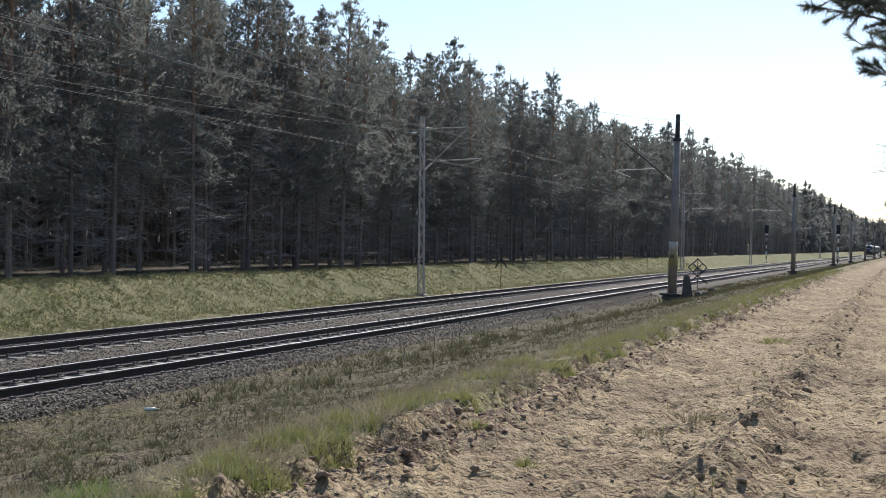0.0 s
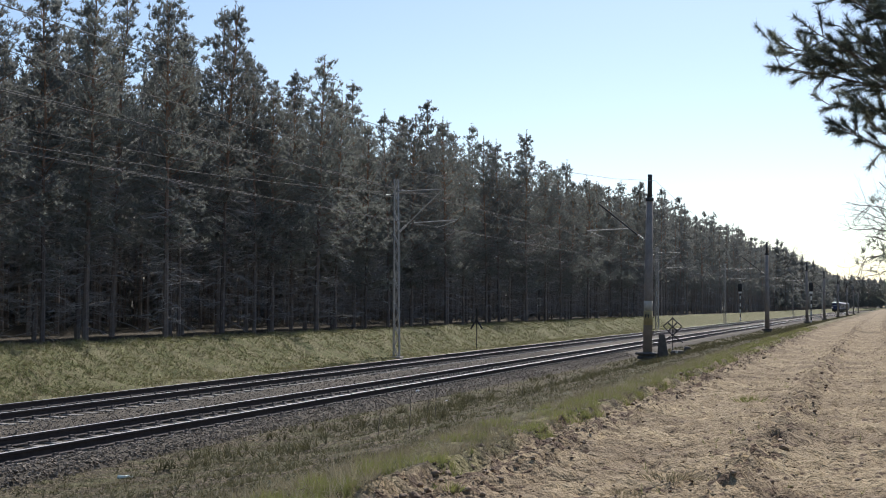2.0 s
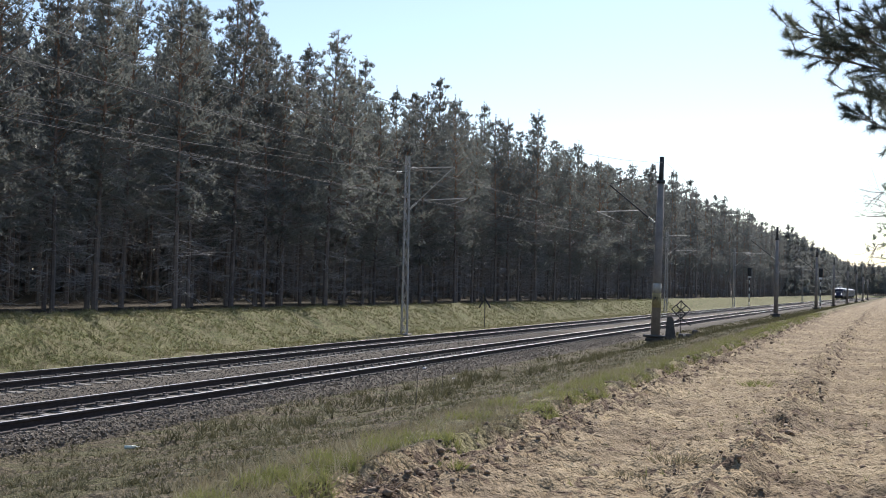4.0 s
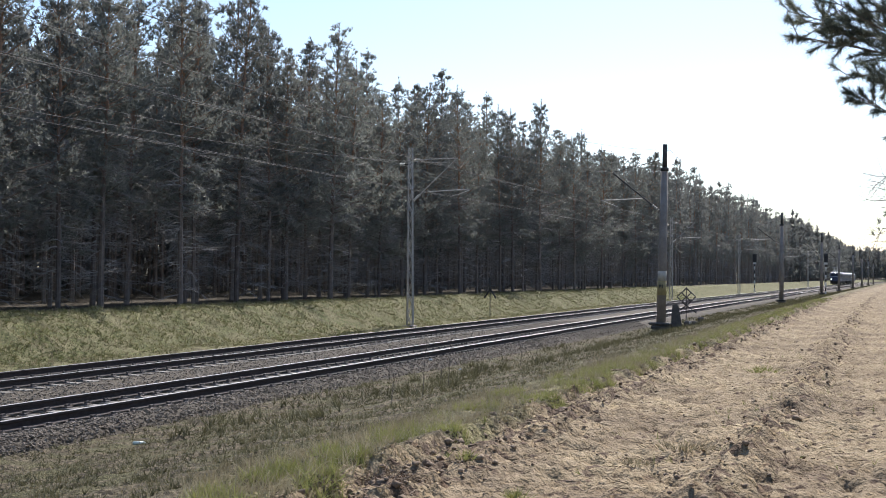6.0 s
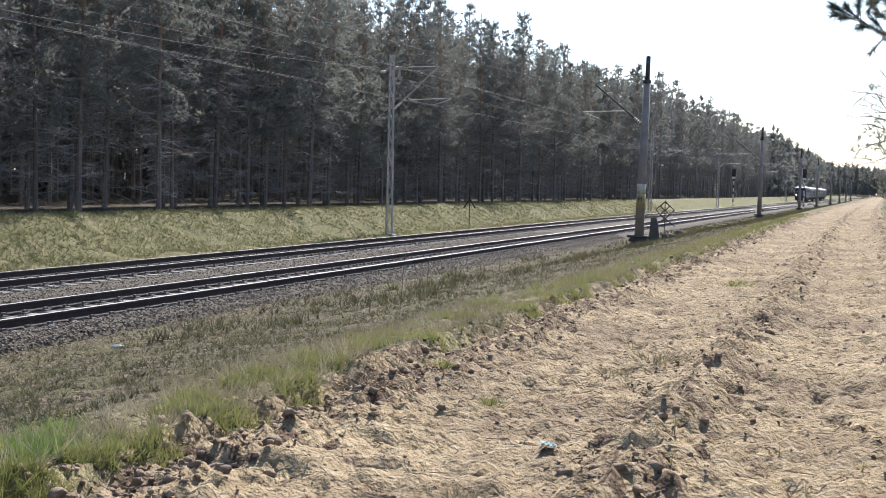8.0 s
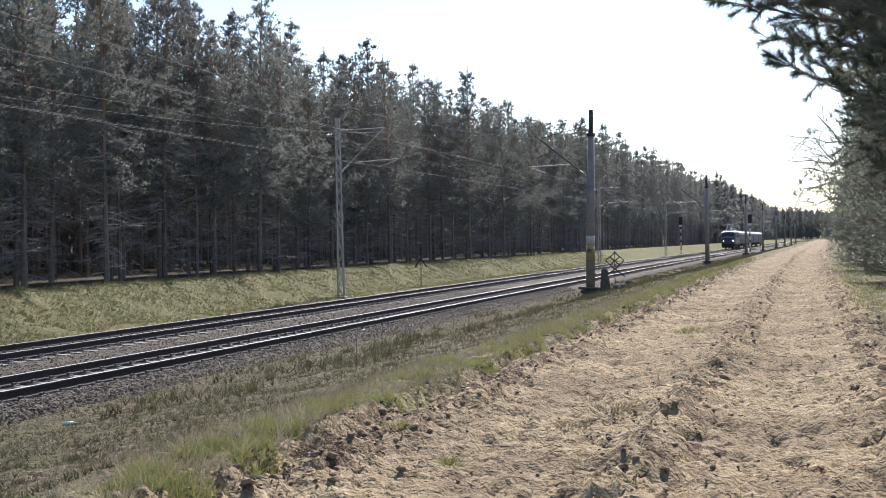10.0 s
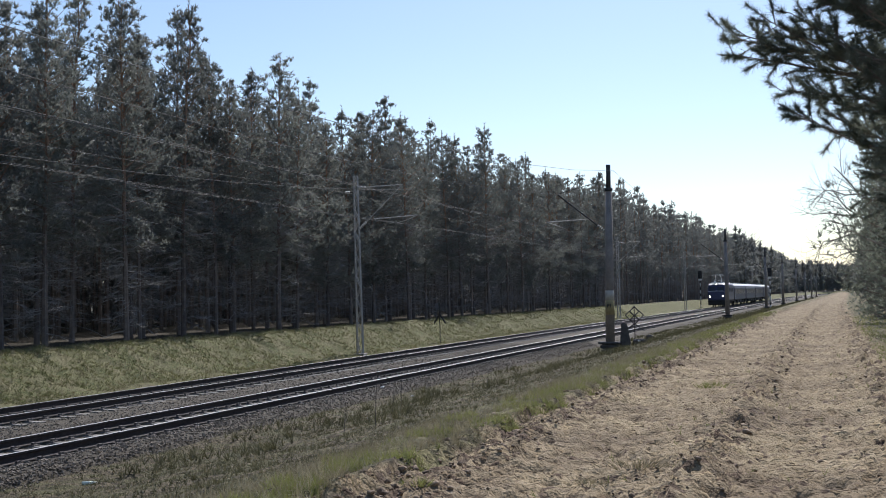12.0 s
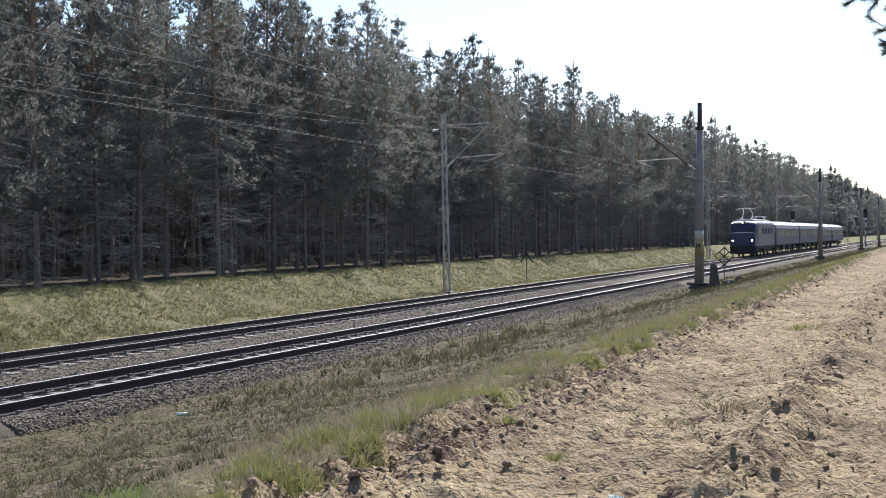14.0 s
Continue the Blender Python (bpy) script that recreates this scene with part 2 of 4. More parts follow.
def ground_material():
    m = bpy.data.materials.new("ground_sand_grass")
    m.use_nodes = True
    nt, b = m.node_tree, m.node_tree.nodes["Principled BSDF"]
    L, N = nt.links, nt.nodes

    def noise_of(scale, detail=5):
        n = N.new("ShaderNodeTexNoise")
        n.inputs["Scale"].default_value, n.inputs["Detail"].default_value = scale, detail
        L.new(co.outputs["Object"], n.inputs["Vector"])
        return n.outputs[0]

    def two(fac, c0, c1, p0=0.35, p1=0.65):
        r = N.new("ShaderNodeValToRGB")
        e = r.color_ramp.elements
        e[0].position, e[1].position, e[0].color, e[1].color = p0, p1, (*c0, 1), (*c1, 1)
        L.new(fac, r.inputs[0])
        return r.outputs[0]

    def mixed(fac, a, b2):
        x = N.new("ShaderNodeMix")
        x.data_type = "RGBA"
        L.new(fac, x.inputs[0]), L.new(a, x.inputs[6]), L.new(b2, x.inputs[7])
        return x.outputs[2]

    def over(lo, hi, socket):
        r = N.new("ShaderNodeMapRange")
        r.interpolation_type = "SMOOTHSTEP"
        r.inputs[1].default_value, r.inputs[2].default_value = lo, hi
        L.new(socket, r.inputs[0])
        return r.outputs[0]

    co = N.new("ShaderNodeTexCoord")
    at = N.new("ShaderNodeAttribute")
    at.attribute_name = "lane"
    wob = N.new("ShaderNodeMath")
    wob.operation = "MULTIPLY_ADD"
    L.new(noise_of(0.9, 6), wob.inputs[0])
    wob.inputs[1].default_value = 1.6
    shift = N.new("ShaderNodeMath")
    shift.operation = "SUBTRACT"
    shift.inputs[1].default_value = 0.8
    L.new(at.outputs["Fac"], shift.inputs[0])
    L.new(shift.outputs[0], wob.inputs[2])
    lane = wob.outputs[0]
    medium, fine, grit = noise_of(1.6), noise_of(14, 8), noise_of(70, 3)
    sand = mixed(over(0.45, 0.72, noise_of(2.6, 8)), two(fine, (0.228, 0.181, 0.114), (0.340, 0.278, 0.189)), two(grit, (0.132, 0.098, 0.062), (0.280, 0.220, 0.146)))
    pale = N.new("ShaderNodeMix")
    pale.data_type, pale.blend_type = "RGBA", "MULTIPLY"
    pale.inputs[0].default_value = 1.0
    L.new(sand, pale.inputs[6]), L.new(two(noise_of(0.55, 4), (0.80, 0.76, 0.74), (1.22, 1.20, 1.12), 0.36, 0.64), pale.inputs[7])
    sand = pale.outputs[2]
    span = N.new("ShaderNodeMapRange")
    span.inputs[1].default_value, span.inputs[2].default_value = -4.0, 1.2
    L.new(at.outputs["Fac"], span.inputs[0])
    bands = N.new("ShaderNodeValToRGB")
    e = bands.color_ramp.elements
    e[0].position, e[0].color = 0.04, (0, 0, 0, 1)
    e[1].position, e[1].color = 1.0, (0, 0, 0, 1)
    for p, v in ((0.12, 1.0), (0.22, 0.0), (0.48, 0.0), (0.555, 0.75), (0.64, 0.0), (0.85, 0.0), (0.92, 0.9)):
        k = bands.color_ramp.elements.new(p)
        k.color = (v, v, v, 1)
    L.new(span.outputs[0], bands.inputs[0])
    lift = N.new("ShaderNodeMath")
    lift.operation, lift.inputs[1].default_value = "MULTIPLY_ADD", 0.13
    L.new(bands.outputs[0], lift.inputs[0]), L.new(noise_of(5.5, 8), lift.inputs[2])
    # darker brown noise patches, thickest along three bands of the lane
    banded_sand = mixed(over(0.58, 0.68, lift.outputs[0]), sand, two(fine, (0.068, 0.046, 0.032), (0.160, 0.112, 0.076)))
    slope = mixed(over(0.42, 0.62, medium), two(fine, (0.040, 0.032, 0.020), (0.165, 0.135, 0.088), 0.42, 0.6), two(grit, (0.040, 0.040, 0.018), (0.150, 0.138, 0.070), 0.42, 0.6))
    green = mixed(over(0.44, 0.58, noise_of(3.1, 6)), slope, two(fine, (0.13, 0.115, 0.055), (0.28, 0.25, 0.13)))
    gravel = two(grit, (0.060, 0.050, 0.038), (0.21, 0.180, 0.138))
    bank = mixed(over(0.4, 0.62, medium), two(fine, (0.072, 0.081, 0.032), (0.187, 0.187, 0.081), 0.42, 0.6), two(grit, (0.102, 0.098, 0.047), (0.255, 0.230, 0.128), 0.42, 0.6))
    litter = two(fine, (0.038, 0.032, 0.022), (0.090, 0.074, 0.050))
    c = mixed(over(-25.9, -25.3, lane), litter, bank)
    c = mixed(over(-21.2, -20.8, lane), c, gravel)
    c = mixed(over(-12.95, -12.45, lane), c, slope)
    c = mixed(over(-4.9, -4.3, lane), c, green)
    c = mixed(over(-3.75, -3.5, lane), c, banded_sand)
    c = mixed(over(0.95, 1.5, lane), c, mixed(over(0.45, 0.6, medium), green, slope))
    c = mixed(over(5.0, 7.0, lane), c, litter)
    L.new(c, b.inputs["Base Color"])
    b.inputs["Roughness"].default_value = 0.95
    b.inputs["Specular IOR Level"].default_value = 0.2
    bp = N.new("ShaderNodeBump")
    bp.inputs["Strength"].default_value, bp.inputs["Distance"].default_value = 1.0, 0.05
    L.new(noise_of(26, 8), bp.inputs["Height"])
    L.new(bp.outputs[0], b.inputs["Normal"])
    return m


def make_ground():
    lanes = steps([(-2400, -400, 400), (-400, -60, 40), (-60, -28, 4), (-28, -20, 0.2), (-20, -13, 0.7), (-13, -4.6, 0.16), (-4.6, 1.9, 0.05), (1.9, 8, 0.3), (8, 40, 4), (40, 400, 60), (400, 2400, 400)])
    ys = [-400.0, -200, -100, -50, -30, -20, -12, -6, -2, 1, 3, 4.2]
    while ys[-1] < 3200:
        y = ys[-1]
        ys.append(y + max(0.05, 0.0055 * y) if y < 30 else y + 0.006 * y if y < 140 else y + 0.03 * y if y < 600 else y + 0.2 * y)
    ys = np.array(ys)
    LN, YY = np.meshgrid(lanes, ys)
    ln, yy = LN.ravel(), YY.ravel()
    z = ground_z(ln, yy)
    near = (ln > -28) & (ln < 9) & (yy > 3) & (yy < 220)
    z[near] += [relief(a, b) for a, b in zip(ln[near].tolist(), yy[near].tolist())]
    x = ln + bend_np(np.minimum(yy, 900))
    nx, ny = len(lanes), len(ys)
    i = (np.arange(ny - 1)[:, None] * nx + np.arange(nx - 1)).ravel()
    ob = raw("ground", np.c_[x, yy, z], np.c_[i, i + 1, i + nx + 1, i + nx], ground_material(), smooth=True)
    at = ob.data.attributes.new("lane", "FLOAT", "POINT")
    at.data.foreach_set("value", ln.astype(np.float32))
    tagged(ob, "sandy track, grassy verge, shallow railway cutting and woodland floor", "ground", kind="structure")


make_ground()


# ---------------------------------------------------------------- railway
def sweep(section, ys, lane, z, mats, name, parent, index_of=None, label=""):
    """A closed section (x, z) drawn along the railway's line."""
    k, n = len(section), len(ys)
    v = np.zeros((n, k, 3))
    for i, y in enumerate(ys):
        for j, (sx, sz) in enumerate(section):
            v[i, j] = (lane + bend(y) + sx, y, z + sz)
    f, mi = [], []
    for i in range(n - 1):
        for j in range(k):
            a, b = i * k + j, i * k + (j + 1) % k
            f.append((a, b, b + k, a + k))
            mi.append(index_of(j) if index_of else 0)
    ob = raw(name, v.reshape(-1, 3), f, mats, parent, mi)
    if label:
        ob["label"] = label
    return ob


def sleeper_mesh():
    bm = bmesh.new()
    top = BED + 0.025
    box(bm, -1.25, 1.25, -0.13, 0.13, BED - 0.12, top, 0.012)
    for s in (-0.75, 0.75):
        box(bm, s - 0.19, s + 0.19, -0.09, 0.09, top, top + 0.025, 0.0, 1)
        for e in (-0.12, 0.12):
            box(bm, s + e - 0.028, s + e + 0.028, -0.05, 0.05, top + 0.025, top + 0.07, 0.0, 1)
    me = bpy.data.meshes.new("sleeper")
    bm.to_mesh(me)
    bm.free()
    me.materials.append(M_SLEEPER), me.materials.append(M_CLIP)
    return me


HEADS = [(x, z * 1.18) for x, z in [(-0.036, 0.0), (0.036, 0.0), (0.037, -0.03), (0.030, -0.042), (0.010, -0.052), (0.009, -0.115), (0.065, -0.135), (0.07, -0.145), (-0.07, -0.145), (-0.065, -0.135), (-0.009, -0.115),
         (-0.010, -0.052), (-0.030, -0.042), (-0.037, -0.03)]]
track_ys = list(np.arange(-40, 240, 4.0)) + list(np.arange(240, 900, 20.0))


def make_track(lane, label):
    tr = thing("railway_track", pose(0, 0, 0), label, "railway track", "double railway line", "structure")
    for s in (-0.75, 0.75):
        sweep(HEADS, track_ys, lane + s, RAIL, [M_RUST, M_RAILTOP], "rail", tr, lambda j: 1 if j == 0 else 0, "rust-brown rail with a polished head")
    return tr


TRACKS = [make_track(NEAR, "railway track of steel rails on concrete sleepers in ballast"), make_track(FAR, "railway track beyond, steel rails on concrete sleepers in ballast")]


def make_bed():
    """Ballast shoulder and top, uneven."""
    lanes = steps([(-21.3, -12.4, 0.11)])
    ys = steps([(-30, 10, 5), (10, 70, 0.22), (70, 180, 1.2), (180, 900, 20)])
    xs, zs = zip(*[(-21.3, -1.32), (-20.7, -1.16), (-20.3, BED), (-16.8, BED), (-16.5, BED - 0.03), (-16.2, BED), (-13.3, BED), (-13.15, BED + 0.045), (-12.9, BED + 0.03), (-12.7, -1.19), (-12.4, -1.43)])
    LN, YY = np.meshgrid(lanes, ys)
    ln, yy = LN.ravel(), YY.ravel()
    z = np.interp(ln, xs, zs)
    z += [0.035 * noise.noise(Vector((a * 4, b * 4, 0))) + 0.03 * noise.noise(Vector((a * 11, b * 11, 3))) for a, b in zip(ln.tolist(), yy.tolist())]
    nx, ny = len(lanes), len(ys)
    i = (np.arange(ny - 1)[:, None] * nx + np.arange(nx - 1)).ravel()
    ob = raw("ballast_bed", np.c_[ln + bend_np(yy), yy, z], np.c_[i, i + 1, i + nx + 1, i + nx], M_BALLAST, smooth=False)
    tagged(ob, "grey crushed-stone ballast bed under both tracks", "ballast", kind="structure")


M_BALLAST = material("ballast_gravel", (0.028, 0.022, 0.015), (0.105, 0.086, 0.060), 13, 0.95, bump=1.0, bump_scale=45, fine=0.6)
make_bed()


def lumps(name, pts, sizes, mats, label, category, seed, flat=0.7, kind="stuff", round_ones=False):
    """Many small angular stones or clods in one mesh."""
    rng = np.random.default_rng(seed)
    base = np.array([(1, 0, 0), (-1, 0, 0), (0, 1, 0), (0, -1, 0), (0, 0, 1), (0, 0, -1)], float)
    fc = [(0, 2, 4), (2, 1, 4), (1, 3, 4), (3, 0, 4), (2, 0, 5), (1, 2, 5), (3, 1, 5), (0, 3, 5)]
    if round_ones:
        pts2, cut, out = [tuple(p) for p in base], {}, []
        for a, b, c in fc:
            m = []
            for e in ((a, b), (b, c), (c, a)):
                k = tuple(sorted(e))
                if k not in cut:
                    p = (base[e[0]] + base[e[1]]) / 2
                    cut[k] = len(pts2)
                    pts2.append(tuple(p / np.linalg.norm(p)))
                m.append(cut[k])
            out += [(a, m[0], m[2]), (m[0], b, m[1]), (m[2], m[1], c), (m[0], m[1], m[2])]
        base, fc = np.array(pts2), out
    fc = np.array(fc)
    nv = len(base)
    n = len(pts)
    v = base[None] * rng.uniform(0.7, 1.25, (n, nv, 1)) + rng.normal(0, 0.20 if round_ones else 0.22, (n, nv, 3))
    q = rng.normal(size=(n, 4))
    q /= np.linalg.norm(q, axis=1)[:, None]
    w, x, y, z = q.T
    R = np.stack([1 - 2 * (y * y + z * z), 2 * (x * y - z * w), 2 * (x * z + y * w), 2 * (x * y + z * w), 1 - 2 * (x * x + z * z), 2 * (y * z - x * w), 2 * (x * z - y * w), 2 * (y * z + x * w), 1 - 2 * (x * x + y * y)], 1).reshape(n, 3, 3)
    v = np.einsum("nij,nkj->nki", R, v) * np.asarray(sizes)[:, None, None]
    v[:, :, 2] *= flat
    v += np.asarray(pts)[:, None, :]
    f = (fc[None] + (np.arange(n) * nv)[:, None, None]).reshape(-1, 3)
    return tagged(raw(name, v.reshape(-1, 3), f, mats, smooth=round_ones), label, category, kind=kind)


def make_stones():
    rng = np.random.default_rng(11)
    n = 36000
    yy = 14 + 52 * rng.random(n) ** 1.5
    ln = rng.uniform(-20.6, -12.5, n)
    edge = rng.random(n) < 0.25
    ln[edge] = -12.95 + rng.normal(0, 0.24, edge.sum())
    xs, zs = zip(*[(-21.3, -1.32), (-20.7, -1.16), (-20.3, BED), (-13.3, BED), (-13.15, BED + 0.045), (-12.9, BED + 0.03), (-12.7, -1.19), (-12.4, -1.28), (-11, -1.26)])
    z = np.interp(ln, xs, zs) + rng.uniform(-0.01, 0.025, n)
    clear = np.ones(n, bool)
    for t in (FAR, NEAR):
        for s in (-0.75, 0.75):
            clear &= np.abs(ln - t - s) > 0.12
    lumps("ballast_stones", np.c_[ln + bend_np(yy), yy, z][clear], rng.uniform(0.016, 0.036, n)[clear], M_STONE, "loose grey crushed stones lying on the ballast", "ballast", 5)


make_stones()


# ---------------------------------------------------------------- pines
def tufts(points, dirs, n, length, width, spread, rng):
    """Needle sprays: n thin triangles round each point and direction."""
    P = len(points)
    v = np.repeat(dirs, n, 0) + spread * rng.normal(size=(P * n, 3))
    v /= np.linalg.norm(v, axis=1)[:, None] + 1e-9
    side = np.cross(v, rng.normal(size=(P * n, 3)))
    side /= np.linalg.norm(side, axis=1)[:, None] + 1e-9
    o = np.repeat(points, n, 0)
    ln = length * rng.uniform(0.65, 1.2, (P * n, 1))
    w = width * rng.uniform(0.7, 1.2, (P * n, 1))
    a, b, c = o - 0.15 * ln * v - side * w * 0.5, o - 0.15 * ln * v + side * w * 0.5, o + ln * v
    verts = np.stack([a, b, c], 1).reshape(-1, 3)
    return verts, np.arange(P * n * 3).reshape(-1, 3)


def stick(path, r0, r1, sides=3):
    """A tapered tube along points, as triangles."""
    path = np.asarray(path, float)
    k = len(path)
    rs = np.linspace(r0, r1, k)
    d = np.gradient(path, axis=0)
    d /= np.linalg.norm(d, axis=1)[:, None] + 1e-9
    up = np.where(np.abs(d[:, 2:3]) > 0.9, np.array([[1.0, 0, 0]]), np.array([[0, 0, 1.0]]))
    u = np.cross(d, up)
    u /= np.linalg.norm(u, axis=1)[:, None]
    w = np.cross(d, u)
    an = np.arange(sides) * 2 * math.pi / sides
    v = path[:, None] + rs[:, None, None] * (np.cos(an)[None, :, None] * u[:, None] + np.sin(an)[None, :, None] * w[:, None])
    f = []
    for i in range(k - 1):
        for j in range(sides):
            a, b = i * sides + j, i * sides + (j + 1) % sides
            f += [(a, b, b + sides), (a, b + sides, a + sides)]
    return v.reshape(-1, 3), np.array(f)


def joined(pieces):
    vs, fs, o = [], [], 0
    for v, f in pieces:
        vs.append(v), fs.append(f + o)
        o += len(v)
    return np.concatenate(vs), np.concatenate(fs)


def pine_data(seed, H, crown_from, W, step, per, twigs, per_twig, needles, length, width, r0=0.15, dead=8, lean=0.25, reach=None, sides=7, rise=(0.05, 0.9), clump=0.24, plain=False):
    """Wood and needles of a pine, as two sets of triangles. reach: extra limb length towards -x."""
    rng = np.random.default_rng(seed)
    zs = np.linspace(0, H, 9)
    sway = np.cumsum(rng.normal(0, lean / 4, (9, 2)), 0) * (zs / H)[:, None]
    stem = np.c_[sway, zs]
    stem[0, 2] = -0.25
    wood, snags = [stick(stem, r0, 0.018, sides)], []
    at = lambda z: np.array([np.interp(z, zs, stem[:, 0]), np.interp(z, zs, stem[:, 1]), z])
    pts, dr = [], []
    z = crown_from
    top_from = rng.uniform(0.52, 0.68)
    while z < H - 0.45:
        u = (z - crown_from) / (H - crown_from)
        upper = max(0.0, (u - top_from) / (1 - top_from))
        turn = rng.uniform(0, 6.28)
        for b in range(per if upper == 0 else per + 2):
            az = rng.uniform(0, 2 * math.pi) if upper == 0 else turn + b * 6.28 / (per + 2) + rng.normal(0, 0.3)
            L = W * (min(1.0, 0.60 + 1.8 * u) * (1 - u) ** (0.75 - 0.12 * (upper > 0)) * rng.uniform(0.4, 1.25) + 0.04)
            if reach:
                L *= 1 + reach * max(0, -math.cos(az)) ** 2
            el = rise[0] + rise[1] * u + rng.normal(0, 0.13)
            o = at(z + rng.uniform(-0.1, 0.1) * (1 - upper))
            d = np.array([math.cos(az) * math.cos(el), math.sin(az) * math.cos(el), math.sin(el)])
            t = np.linspace(0, 1, 4)[:, None]
            limb = o + L * t * d + np.array([0, 0, 0.20 * L]) * t ** 2
            if not plain:
                wood.append(stick(limb[::3] if reach is None else limb, 0.012 + 0.010 * L, 0.006))
            for k in range(max(2, int(twigs * (0.5 + L / W) * (1 - 0.35 * upper)))):
                s = 1 if k == 0 else rng.uniform(0.30, 1.0)
                base = o + L * s * d + np.array([0, 0, 0.20 * L * s * s])
                off = rng.normal(0, (0.20 * L * s + 0.06) * (1 - 0.5 * upper), 3) * (1, 1, 0.45) if k else np.zeros(3)
                c = base + off
                if k and reach:
                    wood.append(stick([base, c], 0.008, 0.004))
                q = c + rng.normal(0, clump * (1 - 0.4 * (upper > 0) - 0.2 * upper), (per_twig, 3)) * (1, 1, 0.8)
                pts.append(q)
                e = d * 0.7 + np.array([0, 0, 0.85])
                dr.append(np.tile(e, (per_twig, 1)) + 0.5 * rng.normal(size=(per_twig, 3)))
        z += step * rng.uniform(0.7, 1.3) * (1 + 0.9 * (upper > 0))
    q = at(H) + np.c_[rng.normal(0, 0.02, (4, 2)), np.linspace(-0.4, 0.15, 4)]
    pts.append(q), dr.append(np.tile((0, 0, 2.5), (4, 1)))
    for _ in range(dead):
        zz = crown_from * 0.12 + (crown_from + 2.5) * rng.random() ** 0.8
        az, L = rng.uniform(0, 6.28), rng.uniform(0.5, 1.7)
        o = at(zz)
        d = np.array([math.cos(az), math.sin(az), rng.uniform(-0.35, 0.25)])
        m1, m2 = o + d * L * 0.55, o + d * L + (0, 0, -0.12)
        snags.append(stick([o, m1, m2], 0.020, 0.006))
        for _ in range(3):
            p0 = o + d * L * rng.uniform(0.35, 0.9)
            e = d * 0.7 + rng.normal(0, 0.6, 3) * (1, 1, 0.7)
            snags.append(stick([p0, p0 + e * rng.uniform(0.25, 0.6)], 0.011, 0.005))
    pts, dr = np.concatenate(pts), np.concatenate(dr)
    dr /= np.linalg.norm(dr, axis=1)[:, None]
    return joined(wood), tufts(pts, dr, needles, length, width, 0.62, rng), joined(snags) if snags else None


def pine_thing(data, m, label, needle, group=""):
    t = thing("pine_tree", m, label, "tree", group)
    (wv, wf), (nv, nf) = data[:2]
    raw("trunk", wv, wf, M_BARK, t)
    raw("crown", nv, nf, needle, t)
    if len(data) > 2 and data[2]:
        tagged(raw("dead_wood", *data[2], M_SNAG, t), "bare grey dead lower branches", kind="stuff")
    return t


def wood_edge():
    rng = np.random.default_rng(21)
    kinds = []
    for i in range(9):
        H = rng.uniform(12.4, 14.6)
        kinds.append((H, pine_data(100 + i, H, rng.uniform(2.0, 5.0), rng.uniform(2.0, 2.7), 0.25, 2, 5.0, 6, 8, 0.19, 0.042, r0=rng.uniform(0.10, 0.15), dead=110, clump=0.16, rise=(0.0, 0.95))))
    firsts = [None] * len(kinds)
    label = "tall slender pine with dark needles at the wood's edge"
    spots = []
    for row, (lane, gap) in enumerate(((-26.9, 2.3), (-29.0, 2.4))):
        y = 20 + rng.uniform(0, 2) + row * 4
        while y < 150 - 20 * row:
            spots.append((lane + rng.uniform(-0.8, 0.8), y))
            y += gap * rng.uniform(0.55, 1.5) * (1 + y / 300)
    for ln, y in spots:
        k = int(rng.integers(len(kinds)))
        s = rng.uniform(0.84, 1.10) * (1 + 0.10 * max(0, min(1, (y - 90) / 60)))
        m = pose(ln + bend(y), y, float(ground_z(np.array([ln]), 0)[0]) - 0.02, 0, 0, rng.uniform(0, 360)) @ Matrix.Diagonal((s, s, s, 1))
        if firsts[k] is None:
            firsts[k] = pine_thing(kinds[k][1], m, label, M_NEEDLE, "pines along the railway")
        else:
            c = copy_thing(firsts[k], m)
            c.scale = (s, s, s)
    return len(spots)


wood_edge()


